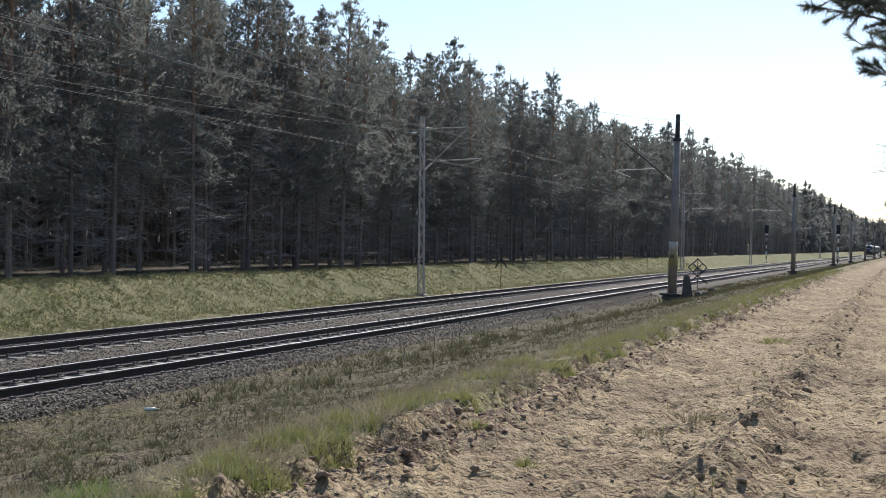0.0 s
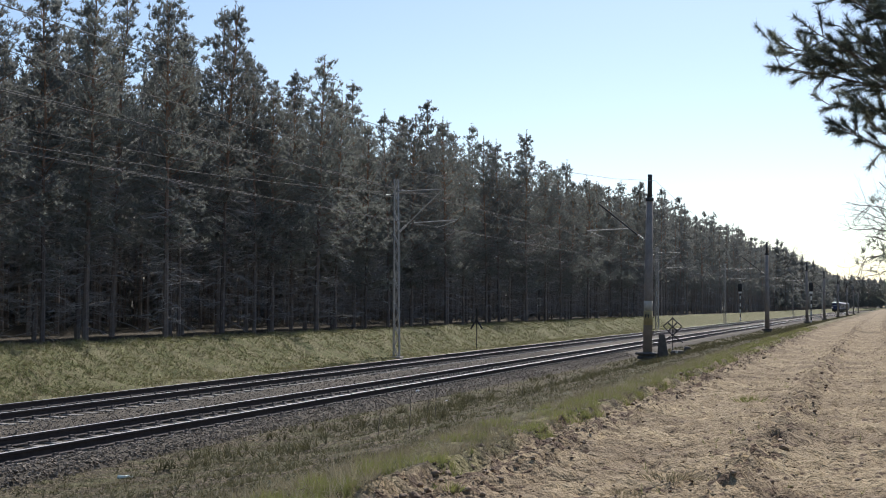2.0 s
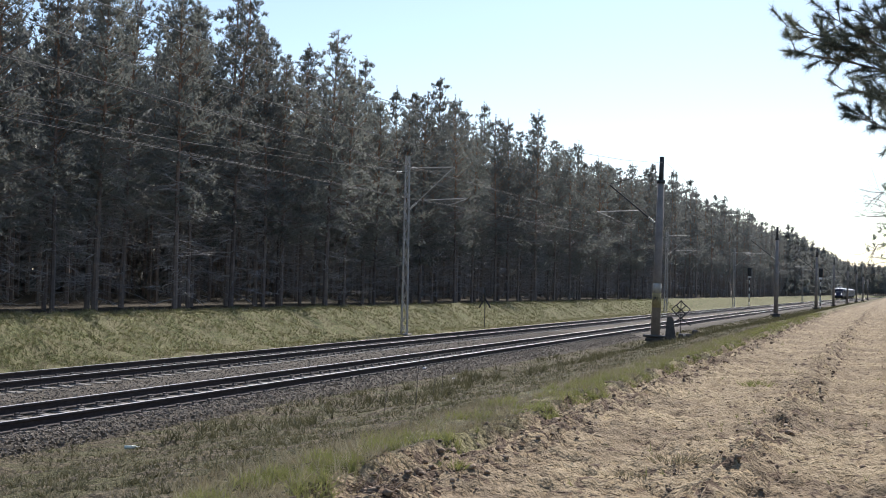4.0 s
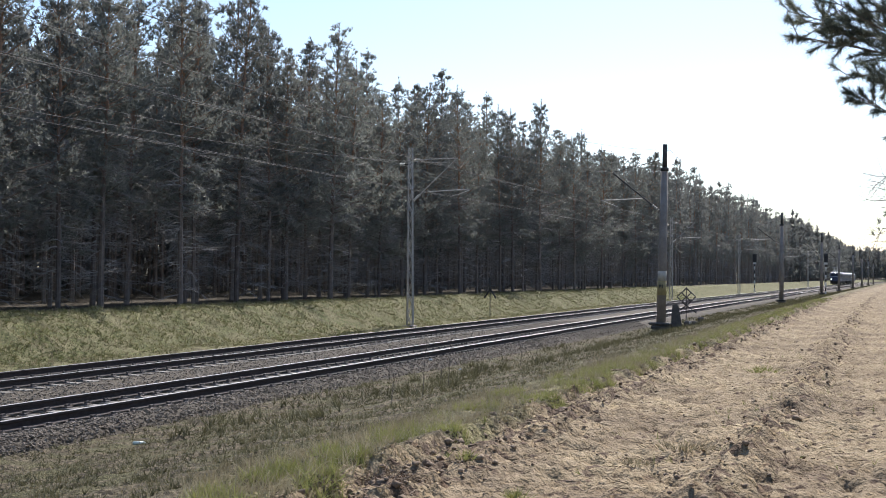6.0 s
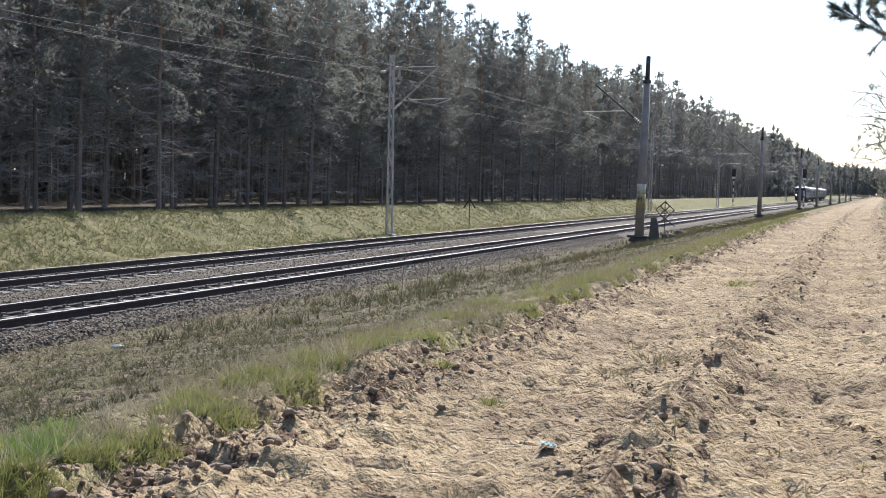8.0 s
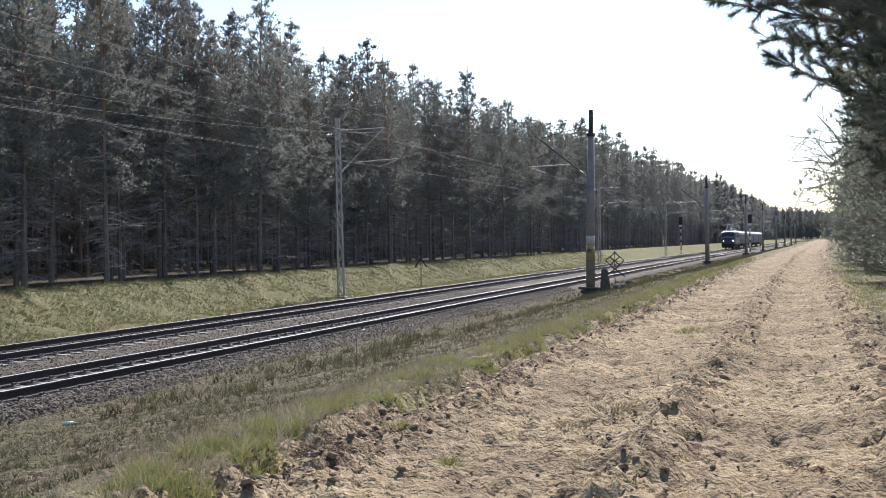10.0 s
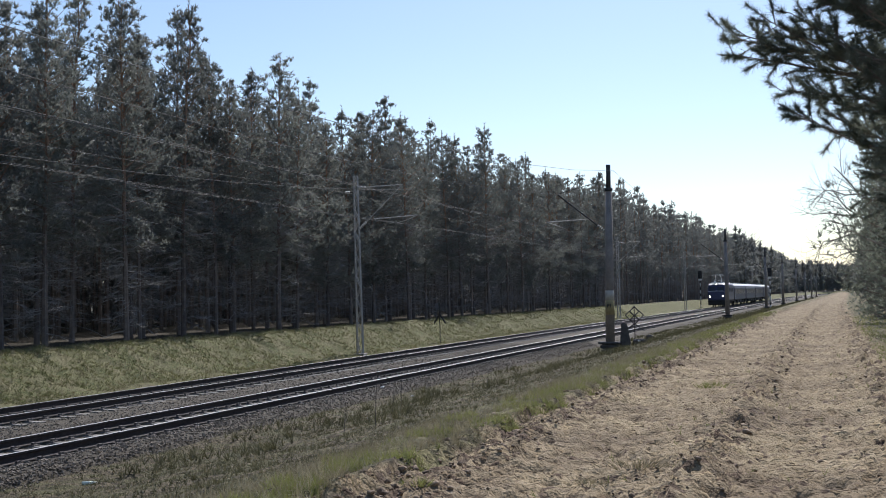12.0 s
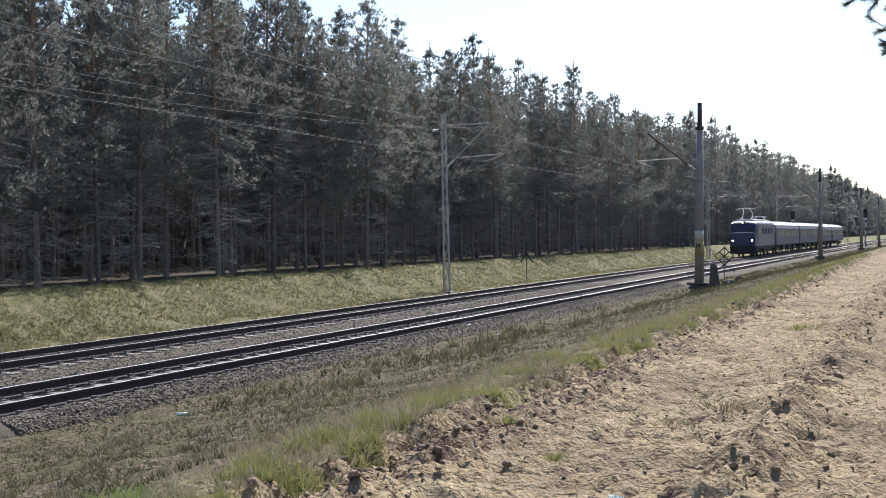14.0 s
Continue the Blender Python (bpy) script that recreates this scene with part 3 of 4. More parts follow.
def wood_inside():
    """The wood behind the edge, too many stems to count, in one piece."""
    rng = np.random.default_rng(31)
    mid = [joined_tree(pine_data(200 + i, 14.5, 4.0, 2.1, 0.45, 2, 3.0, 3, 5, 0.34, 0.11, r0=0.12, dead=45, sides=5, plain=True)) for i in range(4)]
    deep = [joined_tree(pine_data(300 + i, 14.0, 4.0, 2.2, 1.1, 2, 2, 2, 4, 0.95, 0.34, r0=0.14, dead=0, sides=4, plain=True)) for i in range(4)]
    # leafy to the ground; added back rows that block bright gaps between stems
    low = [joined_tree(pine_data(350 + i, 9.0, 0.4, 2.2, 0.9, 3, 1.5, 2, 4, 1.0, 0.42, r0=0.10, dead=0, sides=4, plain=True)) for i in range(4)]
    far = [joined_tree(pine_data(370 + i, 14.0, 1.2, 2.3, 1.0, 3, 1.5, 2, 4, 1.0, 0.40, r0=0.14, dead=0, sides=4, plain=True)) for i in range(4)]
    out = []
    for y0, y1, l0, l1, gap, src in ((14, 170, -41, -31.2, 2.5, mid), (14, 150, -60, -41, 2.6, deep), (10, 330, -68, -60, 3.0, low), (10, 150, -54, -48, 3.4, low), (150, 330, -31, -26.3, 2.6, mid), (150, 330, -60, -31, 4.4, deep), (140, 330, -46, -40, 3.0, low), (330, 960, -42, -26, 4.2, far)):
        for y in np.arange(y0, y1, gap):
            for ln in np.arange(l0, l1, gap):
                a, b = ln + rng.uniform(-0.45, 0.45) * gap, y + rng.uniform(-0.45, 0.45) * gap
                out.append((a, b, rng.uniform(0.8, 1.03) * (1.0 if y < 150 else 1.18 if y < 330 else 1.3), src[int(rng.integers(4))], rng.uniform(0, 6.28)))
    place_stuff("pine_wood", out, "dense dark pine wood with bare lower stems behind its edge", "woods")


def joined_tree(data):
    (wv, wf), (nv, nf) = data[:2]
    sv, sf = data[2] or (np.zeros((0, 3)), np.zeros((0, 3), int))
    return np.concatenate([wv, nv, sv]), np.concatenate([wf, nf + len(wv), sf + len(wv) + len(nv)]), np.r_[np.zeros(len(wf), int), np.ones(len(nf), int), np.full(len(sf), 2)]


def place_stuff(name, spots, label, category, needle=None):
    vs, fs, mi, o = [], [], [], 0
    for ln, y, s, (v, f, i), r in spots:
        c, n = math.cos(r), math.sin(r)
        w = v @ np.array([[c, n, 0], [-n, c, 0], [0, 0, 1]]) * s
        w += (ln + bend(y), y, float(ground_z(np.array([ln]), 0)[0]))
        vs.append(w), fs.append(f + o), mi.append(i)
        o += len(v)
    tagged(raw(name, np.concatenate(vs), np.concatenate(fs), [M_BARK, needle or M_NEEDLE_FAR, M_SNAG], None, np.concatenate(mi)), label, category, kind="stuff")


wood_inside()


def brush_pine(seed, H, crown_from, W, step):
    """A pine seen from near: limbs, twigs, and needles all along the twigs."""
    rng = np.random.default_rng(seed)
    wood = [stick([(0, 0, -0.2), (0.05, 0, H * 0.4), (0, 0.08, H * 0.75), (0.03, 0, H)], 0.13, 0.02, 9)]
    pts, dr = [], []
    z = crown_from
    while z < H - 0.2:
        u = (z - crown_from) / (H - crown_from)
        for _ in range(6):
            az = rng.uniform(0, 2 * math.pi) if rng.random() < 0.45 else rng.normal(math.pi, 0.9)
            facing = -math.cos(az)
            L = W * min(1.0, 0.40 + 1.9 * u) * (1 - u) ** 0.6 * rng.uniform(0.80, 1.0)
            L *= 1.0 if facing > 0.3 else 0.8
            el = 0.16 + 0.45 * u + rng.normal(0, 0.12)
            d = np.array([math.cos(az) * math.cos(el), math.sin(az) * math.cos(el), math.sin(el)])
            o = np.array([0, 0, z])
            t = np.linspace(0, 1, 6)[:, None]
            limb = o + L * t * d + np.array([0, 0, 0.14 * L]) * t ** 2 + np.cumsum(rng.normal(0, 0.018 * L, (6, 3)), 0) * (t > 0)
            wood.append(stick(limb, 0.006 + 0.005 * L, 0.003, 4))
            for k in range(int(10 + 17 * L)):
                s = 1.0 if k == 0 else rng.uniform(0.22, 1.0)
                base = np.array([np.interp(s, t[:, 0], limb[:, c]) for c in range(3)])
                e = d * 0.85 + rng.normal(0, 0.50, 3) + np.array([0, 0, 0.30])
                e /= np.linalg.norm(e)
                ln = rng.uniform(0.11, 0.25) * (1.1 - 0.3 * s)
                wood.append(stick([base, base + e * ln], 0.004, 0.002))
                n = 18
                q = base + e * ln * np.sqrt(rng.uniform(0.1, 1.05, (n, 1)))
                pts.append(q), dr.append(np.tile(e, (n, 1)))
        z += step * rng.uniform(0.7, 1.3)
    return joined(wood), tufts(np.concatenate(pts), np.concatenate(dr), 7, 0.062, 0.0042, 0.75, rng)


def wood_right():
    """The other side of the sandy track."""
    pine_thing(brush_pine(401, 6.4, 1.75, 3.0, 0.10), pose(1.38, 8.2, 0.05), "pine with long dense limbs reaching over the sandy track", M_NEEDLE_ROADSIDE)
    spots = ((4.4, 16.5, 8.5, 2.3, 0.9), (2.2, 25, 8.0, 2.7, 1.3), (3.0, 33, 8.0, 2.2, 0.6), (2.1, 42, 7.5, 2.4, 0.5), (3.2, 49, 10, 2.6, 0.6), (2.0, 56, 8.0, 2.3, 0.5), (4.6, 38, 11, 2.6, 1.0), (2.4, 67, 8.5, 2.3, 0.6), (3.0, 78, 10, 2.5, 0.8))
    for i, (x, y, H, W, low) in enumerate(spots):
        d = pine_data(420 + i, H, low * 0.6, W, 0.21, 4, 5, 6, 9, 0.13, 0.028, r0=0.09, dead=0, reach=0.02, clump=0.14, rise=(0.05, 0.9))
        pine_thing(d, pose(x + 0.45 + bend(y), y, 0.08, 0, 0, i * 50), "bushy young pine branched to the ground beside the sandy track", M_NEEDLE_ROADSIDE, "young pines beside the sandy track")
    rng = np.random.default_rng(41)
    deep = [joined_tree(pine_data(450 + i, 13, 3.0, 2.3, 0.9, 2, 2, 2, 4, 0.8, 0.28, r0=0.14, dead=0, sides=4, plain=True)) for i in range(3)]
    out = []
    # first rows, beside and behind the camera, are unseen; added to block sky
    for y0, y1, l0, l1, gap in ((-40, 20, 8.5, 20, 5.0), (20, 90, 7.5, 18, 4.0), (90, 420, 6.0, 15, 4.8), (420, 960, 5.0, 22, 7)):
        for y in np.arange(y0, y1, gap):
            for ln in np.arange(l0, l1, gap):
                out.append((ln + rng.uniform(-1, 1), y + rng.uniform(-1, 1), rng.uniform(0.7, 1.0), deep[int(rng.integers(3))], rng.uniform(0, 6.28)))
    place_stuff("roadside_wood", out, "mixed pine wood on the far side of the sandy track", "woods")


wood_right()


def bare_tree(m, H, seed, label, side=-1.0):
    rng = np.random.default_rng(seed)
    pieces = []

    def grow(o, d, L, r, depth):
        n = 4
        path = [o]
        for _ in range(n):
            d = d + rng.normal(0, 0.20, 3) + np.array([0, 0, 0.04])
            d /= np.linalg.norm(d)
            path.append(path[-1] + d * L / n)
        pieces.append(stick(path, r, r * 0.45, 4 if depth < 2 else 3))
        if depth < 4:
            for _ in range(4 if depth < 3 else 3):
                i = int(rng.integers(1, n + 1))
                e = d + rng.normal(0, 0.62, 3)
                grow(path[i], e / np.linalg.norm(e), L * rng.uniform(0.45, 0.72), r * 0.48, depth + 1)

    stem = np.array([[0, 0, -0.2], [0.05, 0, H * 0.3], [-0.1, 0.1, H * 0.62], [0, 0, H]])
    t = thing("bare_tree", m, label, "tree")
    for k in range(9):
        z = H * rng.uniform(0.35, 0.95)
        d = np.array([side * rng.uniform(0.5, 1.0), rng.normal(0, 0.6), rng.uniform(0.0, 0.5)])
        grow(np.array([0, 0, z]), d / np.linalg.norm(d), H * 0.36, 0.06, 1)
    v, f = joined(pieces)
    raw("crown", v, f, M_TWIG, t)
    v, f = stick(stem, 0.16, 0.04, 7)
    raw("trunk", v, f, M_TWIG, t)


bare_tree(pose(2.6, 84, 0.05), 9.0, 61, "leafless broadleaf tree reaching out over the track")
bare_tree(pose(6.5, 240, 0.05), 12.0, 62, "leafless broadleaf tree far along the track")
bare_tree(pose(-22.5, 345, 0.1), 17.5, 63, "leafless broadleaf tree standing above the pines", 0.3)


# ---------------------------------------------------------------- masts and wires
def lattice_mast(m, label):
    """Two channels joined by lacing, with brackets, arms and insulators; the track lies towards +x."""
    t = thing("catenary_mast", m, label, "mast", "masts on the wood side")
    H = 8.75
    for s in (-1, 1):
        bm = bmesh.new()
        a0, a1 = Vector((s * 0.15, 0, -0.3)), Vector((s * 0.10, 0, H))
        rod(bm, a0, a1, 0.060, 0.050, 4)
        part("channel", bm, M_STEEL, t)
    n = 16
    for i in range(n):
        z0, z1 = H * i / n, H * (i + 1) / n
        w0, w1 = 0.15 - 0.05 * z0 / H, 0.15 - 0.05 * z1 / H
        s = 1 if i % 2 else -1
        for dy in (-0.09, 0.09):
            bm = bmesh.new()
            rod(bm, (-s * w0, dy, z0), (s * w1, dy, z1), 0.022, sides=4)
            part("lacing_bar", bm, M_STEEL, t)
    bm = bmesh.new()
    box(bm, -0.32, 0.32, -0.35, 0.35, -0.5, 0.06, 0.04)
    part("foundation", bm, M_CONCRETE, t)
    cantilever(t, 2.8, 6.55, 8.15)
    bm = bmesh.new()
    rod(bm, (0, 0, 7.95), (-0.5, 0, 7.95), 0.03)
    part("feeder_bracket", bm, M_STEEL_DARK, t)
    bm = bmesh.new()
    for i in range(4):
        rod(bm, (-0.32 - 0.07 * i, 0, 7.95), (-0.37 - 0.07 * i, 0, 7.95), 0.07, 0.05, 8)
    part("insulator", bm, M_INSULATOR, t)
    return t


def cantilever(t, reach, low, top):
    bm = bmesh.new()
    rod(bm, (0.1, 0, low - 0.45), (0.5, 0, low - 0.1), 0.03)
    rod(bm, (0.5, 0, low - 0.1), (reach - 0.4, 0, top), 0.028, sides=6)
    part("cantilever_strut", bm, M_STEEL, t)
    bm = bmesh.new()
    rod(bm, (0.1, 0, top), (reach - 0.35, 0, top + 0.02), 0.022)
    part("top_stay", bm, M_STEEL, t)
    bm = bmesh.new()
    rod(bm, (0.95, 0, low + 0.02), (reach + 0.35, 0, low + 0.10), 0.026)
    part("registration_tube", bm, M_STEEL, t)
    bm = bmesh.new()
    rod(bm, (reach + 0.25, 0, low + 0.06), (reach - 0.25, 0, low - 0.12), 0.02)
    rod(bm, (reach - 0.25, 0, low - 0.12), (reach - 0.7, 0, low - 0.22), 0.014)
    part("steady_arm", bm, M_INSULATOR, t, "pale metal steady arm")
    for z in (top, low - 0.4):
        bm = bmesh.new()
        for i in range(5):
            x = 0.16 + 0.075 * i
            rod(bm, (x, 0, z + (0.065 * i if z < low else 0)), (x + 0.05, 0, z + (0.065 * i + 0.04 if z < low else 0)), 0.065, 0.05, 8)
        part("insulator", bm, M_INSULATOR, t)


def concrete_mast(m, label, banded):
    """Slightly tapered spun-concrete mast; the track lies towards -x."""
    t = thing("catenary_mast", m, label, "mast", "masts beside the sandy track")
    H = 10.35
    bm = bmesh.new()
    rod(bm, (0, 0, -0.2), (0, 0, H - 1.35), 0.265, 0.19, 14)
    part("post", bm, M_CONCRETE, t)
    bm = bmesh.new()
    rod(bm, (0, 0, H - 1.35), (0, 0, H), 0.135, 0.125, 10)
    part("post_top", bm, M_STEEL_DARK, t, "dark slimmer top of the mast")
    bm = bmesh.new()
    rod(bm, (0, 0, H - 1.5), (0, 0, H - 1.3), 0.23, 0.23, 12)
    part("collar", bm, M_STEEL_DARK, t)
    bm = bmesh.new()
    box(bm, -0.5, 0.5, -0.45, 0.45, -0.5, 0.30, 0.10)
    box(bm, -0.62, 0.56, -0.5, 0.45, 0.30, 0.44, 0.05)
    part("foundation", bm, M_CONCRETE_DARK, t)
    if banded:
        for z0, z1, mt, lb in ((1.95, 2.75, M_BAND_YELLOW, "worn yellowish paint band"), (2.75, 3.3, M_BAND, "weathered white paint band")):
            bm = bmesh.new()
            r0, r1 = 0.268 - 0.0082 * z0, 0.268 - 0.0082 * z1
            rod(bm, (0, 0, z0), (0, 0, z1 - 0.004), r0, r1, 14)
            part("painted_band", bm, mt, t, lb)
        bm = bmesh.new()
        for k, (x0, z0, h) in enumerate(((-0.12, 2.35, 0.2), (-0.04, 2.42, 0.13), (0.04, 2.35, 0.2))):
            box(bm, x0, x0 + 0.05, -0.265, -0.24, z0, z0 + h)
        part("marking", bm, M_BLACK, t, "dark painted marking bars")
    bm = bmesh.new()
    rod(bm, (0.25, 0, 6.65), (2.9, 0, 8.75), 0.045, sides=6)
    part("cantilever_strut", bm, M_STEEL_DARK, t).matrix_basis = pose(0, 0, 0, 0, 0, 180)
    bm = bmesh.new()
    rod(bm, (1.05, 0, 7.32), (3.55, 0, 7.2), 0.028)
    part("registration_tube", bm, M_STEEL, t).matrix_basis = pose(0, 0, 0, 0, 0, 180)
    bm = bmesh.new()
    rod(bm, (0.2, 0, H - 0.85), (2.9, 0, 8.8), 0.018)
    part("top_stay", bm, M_STEEL_DARK, t).matrix_basis = pose(0, 0, 0, 0, 0, 180)
    bm = bmesh.new()
    rod(bm, (3.4, 0, 7.15), (2.6, 0, 6.85), 0.02)
    part("steady_arm", bm, M_STEEL, t).matrix_basis = pose(0, 0, 0, 0, 0, 180)
    bm = bmesh.new()
    for i in range(4):
        rod(bm, (0.27 + 0.1 * i, 0, 6.67 + 0.08 * i), (0.33 + 0.1 * i, 0, 6.72 + 0.08 * i), 0.07, 0.055, 8)
    part("insulator", bm, M_INSULATOR, t).matrix_basis = pose(0, 0, 0, 0, 0, 180)
    return t


WOOD_MASTS = [53.8, 126, 181, 246, 312, 378, 444]
PATH_MASTS = [66, 140, 208, 262, 330, 396, 462, 528]
first = lattice_mast(pose(-21.8, WOOD_MASTS[0], -1.08, 0, -0.5, 0), "grey steel lattice catenary mast beside the far track")
for y in WOOD_MASTS[1:]:
    copy_thing(first, pose(-21.8 + bend(y), y, -1.08))
concrete_mast(pose(-11.7, PATH_MASTS[0], -1.5, 0, 0.9, 0), "round concrete catenary mast with worn paint bands at its foot", True)
first = concrete_mast(pose(-11.8 + bend(140), PATH_MASTS[1], -1.5), "dark round concrete catenary mast beside the near track", False)
for y in PATH_MASTS[2:]:
    copy_thing(first, pose(-11.8 + bend(y), y, -1.5))


def wire(name, pts, r, label):
    cu = bpy.data.curves.new(name, "CURVE")
    cu.dimensions, cu.bevel_depth, cu.bevel_resolution = "3D", r, 1
    sp = cu.splines.new("POLY")
    sp.points.add(len(pts) - 1)
    for p, q in zip(sp.points, pts):
        p.co = (*q, 1)
    cu.materials.append(M_WIRE)
    return tagged(new(name, cu), label, "wire", "overhead line")


def overhead(lane, masts, z_low, z_top, sag, dead_y):
    ys = [dead_y] + masts
    low, top = [], []
    for a, b in zip(ys, ys[1:]):
        for i in range(12):
            u = i / 12
            y = a + (b - a) * u
            zig = 0.15 * math.cos(math.pi * u)
            low.append((lane + bend(y) + zig, y, z_low))
            top.append((lane + bend(y), y, z_top - sag * 4 * u * (1 - u)))
    wire("contact_wire", low, 0.008, "contact wire over the track")
    wire("contact_wire", [(x + 0.04, y, z + 0.03) for x, y, z in low], 0.007, "second contact wire close beside the first")
    wire("messenger_wire", top, 0.008, "sagging carrier wire above the contact wire")
    for i in range(0, len(top), 3):
        if i % 12 and top[i][1] < 140:
            bm = bmesh.new()
            rod(bm, low[i], top[i], 0.004, sides=4)
            tagged(part("dropper_wire", bm, M_WIRE), "thin dropper between carrier and contact wire", "wire", "overhead line")


overhead(NEAR, PATH_MASTS, 5.22, 7.3, 1.42, -14)
overhead(FAR, WOOD_MASTS, 5.1, 6.85, 1.6, -18)
ys = [-18] + WOOD_MASTS
wire("feeder_wire", [(-22.35 + bend(y), y, 6.87 - 0.5 * 4 * u * (1 - u)) for a, b in zip(ys, ys[1:]) for u in np.arange(0, 1, 0.1) for y in [a + (b - a) * u]], 0.008, "feeder wire on the wood side of the masts")
ys = [-46] + PATH_MASTS
wire("feeder_wire", [(-11.3 + bend(y), y, 8.5 - 2.85 * 4 * u * ((b - a) / 112) ** 2 * (1 - u)) for a, b in zip(ys, ys[1:]) for u in np.arange(0, 1, 0.1) for y in [a + (b - a) * u]], 0.008, "feeder wire along the mast tops")


# ---------------------------------------------------------------- signs, signals, blocks
def rods(name, segs, r, mat, parent, label=""):
    bm = bmesh.new()
    for a, b in segs:
        rod(bm, a, b, r, sides=4)
    return part(name, bm, mat, parent, label)


def lattice_sign(m):
    t = thing("track_sign", m, "black lattice diamond track sign on a thin post", "sign")
    rods("post", [((0, 0, -0.2), (0, 0, 2.3))], 0.025, M_STEEL_DARK, t)
    for s in (-1, 1):
        for k in range(2):
            x0, z0 = 0.0, 1.15 + 0.52 * k
            rods("lattice_bar", [((x0 - s * 0.28, 0, z0 + 0.28), (x0, 0, z0)), ((x0 - s * 0.28, 0, z0 + 0.28), (x0 + 0, 0, z0 + 0.56))], 0.035, M_BLACK, t)
        rods("lattice_bar", [((s * 0.30, 0, 1.45), (s * 0.56, 0, 1.72)), ((s * 0.56, 0, 1.72), (s * 0.28, 0, 1.98))], 0.03, M_BLACK, t)
        rods("leg_bar", [((0, 0, 1.2), (s * 0.62, 0, 0.72))], 0.035, M_BLACK, t)


def arrow_sign(m):
    t = thing("track_sign", m, "thin dark post with a chevron near its top", "sign")
    rods("post", [((0, 0, -0.2), (0, 0, 2.35))], 0.024, M_STEEL_DARK, t)
    for s in (-1, 1):
        rods("chevron_bar", [((0, 0, 1.75), (s * 0.34, 0, 1.2))], 0.045, M_BLACK, t)
    rods("top_bar", [((0, 0, 1.75), (0, 0, 2.4))], 0.05, M_STEEL_DARK, t)


def signal(m, H, label):
    t = thing("railway_signal", m, label, "railway signal", "signals")
    n = 8
    for i in range(n):
        bm = bmesh.new()
        rod(bm, (0, 0, H * 0.78 * i / n), (0, 0, H * 0.78 * (i + 1) / n), 0.09, sides=8)
        part("pole_band", bm, M_BLACK if i % 2 else M_WHITE, t, "black band" if i % 2 else "white band")
    bm = bmesh.new()
    box(bm, -0.32, 0.32, -0.1, 0.12, H * 0.80, H, 0.05)
    part("backboard", bm, M_BLACK, t)
    bm = bmesh.new()
    box(bm, -0.36, 0.36, -0.55, 0.1, H - 0.05, H + 0.08, 0.02, m=Matrix.Rotation(radians(-6), 4, "X"))
    part("hood", bm, M_BLACK, t)
    for z in (0.86, 0.94):
        bm = bmesh.new()
        rod(bm, (0, -0.1, H * z), (0, -0.4, H * z), 0.13, 0.15, 10)
        part("lens_hood", bm, M_BLACK, t)
    bm = bmesh.new()
    box(bm, -0.26, 0.26, -0.14, -0.10, H * 0.745, H * 0.79)
    part("plate", bm, M_WHITE, t, "small white plate")
    bm = bmesh.new()
    box(bm, -0.12, 0.12, -0.12, -0.09, H * 0.24, H * 0.32)
    part("plate", bm, M_WHITE, t, "small white plate")
    bm = bmesh.new()
    box(bm, -0.3, 0.3, -0.3, 0.3, -0.4, 0.12, 0.03)
    part("foundation", bm, M_CONCRETE_DARK, t)


lattice_sign(pose(-11.4, 73.0, -1.45, 0, 0, 14))
arrow_sign(pose(-21.7, 66.0, -1.1, 0, 0, 14))
signal(pose(-10.7 + bend(201), 201, -1.45), 6.7, "dark hooded railway signal on a black and white pole")
signal(pose(-22.1 + bend(201), 203, -1.08), 6.2, "dark hooded railway signal on a striped pole beside the far track")


def anchor_block(m):
    bm = bmesh.new()
    vs = box(bm, -0.36, 0.36, -0.3, 0.3, -0.3, 1.35)
    for v in vs:
        if v.co.z > 1:
            v.co.x = v.co.x * 0.45 - 0.08
            v.co.y *= 0.6
    bmesh.ops.bevel(bm, geom=bm.edges[:], offset=0.06, segments=2, affect="EDGES")
    ob = part("anchor_block", bm, M_CONCRETE_DARK)
    ob.matrix_basis = m
    tagged(ob, "dark tapered concrete block beside the mast foot", "concrete block")


def stub(m):
    bm = bmesh.new()
    box(bm, -0.5, 0.4, -0.3, 0.3, -0.25, 0.32, 0.08)
    box(bm, 0.25, 0.62, -0.25, 0.25, 0.1, 0.55, 0.08)
    ob = part("concrete_stub", bm, M_CONCRETE_DARK)
    ob.matrix_basis = m
    tagged(ob, "low dark concrete stub in the grass beside the mast", "concrete block")


anchor_block(pose(-10.92, 66.6, -1.4, 0, 0, 8))
stub(pose(-10.12, 67.2, -1.3, 0, 0, 8))
tiny = bmesh.new()
box(tiny, -0.07, 0.07, -0.02, 0.02, 0, 0.1)
tagged(part("marker_plate", tiny, M_WHITE), "tiny white plate on the concrete stub", "plate").matrix_basis = pose(-10.22, 66.86, -1.12)

# ---------------------------------------------------------------- grass, clods, litter
def blades(name, pts, n, length, width, mat, label, seed, up=1.0, spread=0.5):
    rng = np.random.default_rng(seed)
    d = np.tile((0, 0, up), (len(pts), 1)) + 0.25 * rng.normal(size=(len(pts), 3))
    v, f = tufts(np.asarray(pts), d, n, length, width, spread, rng)
    tagged(raw(name, v, f, mat), label, "grass", kind="stuff")


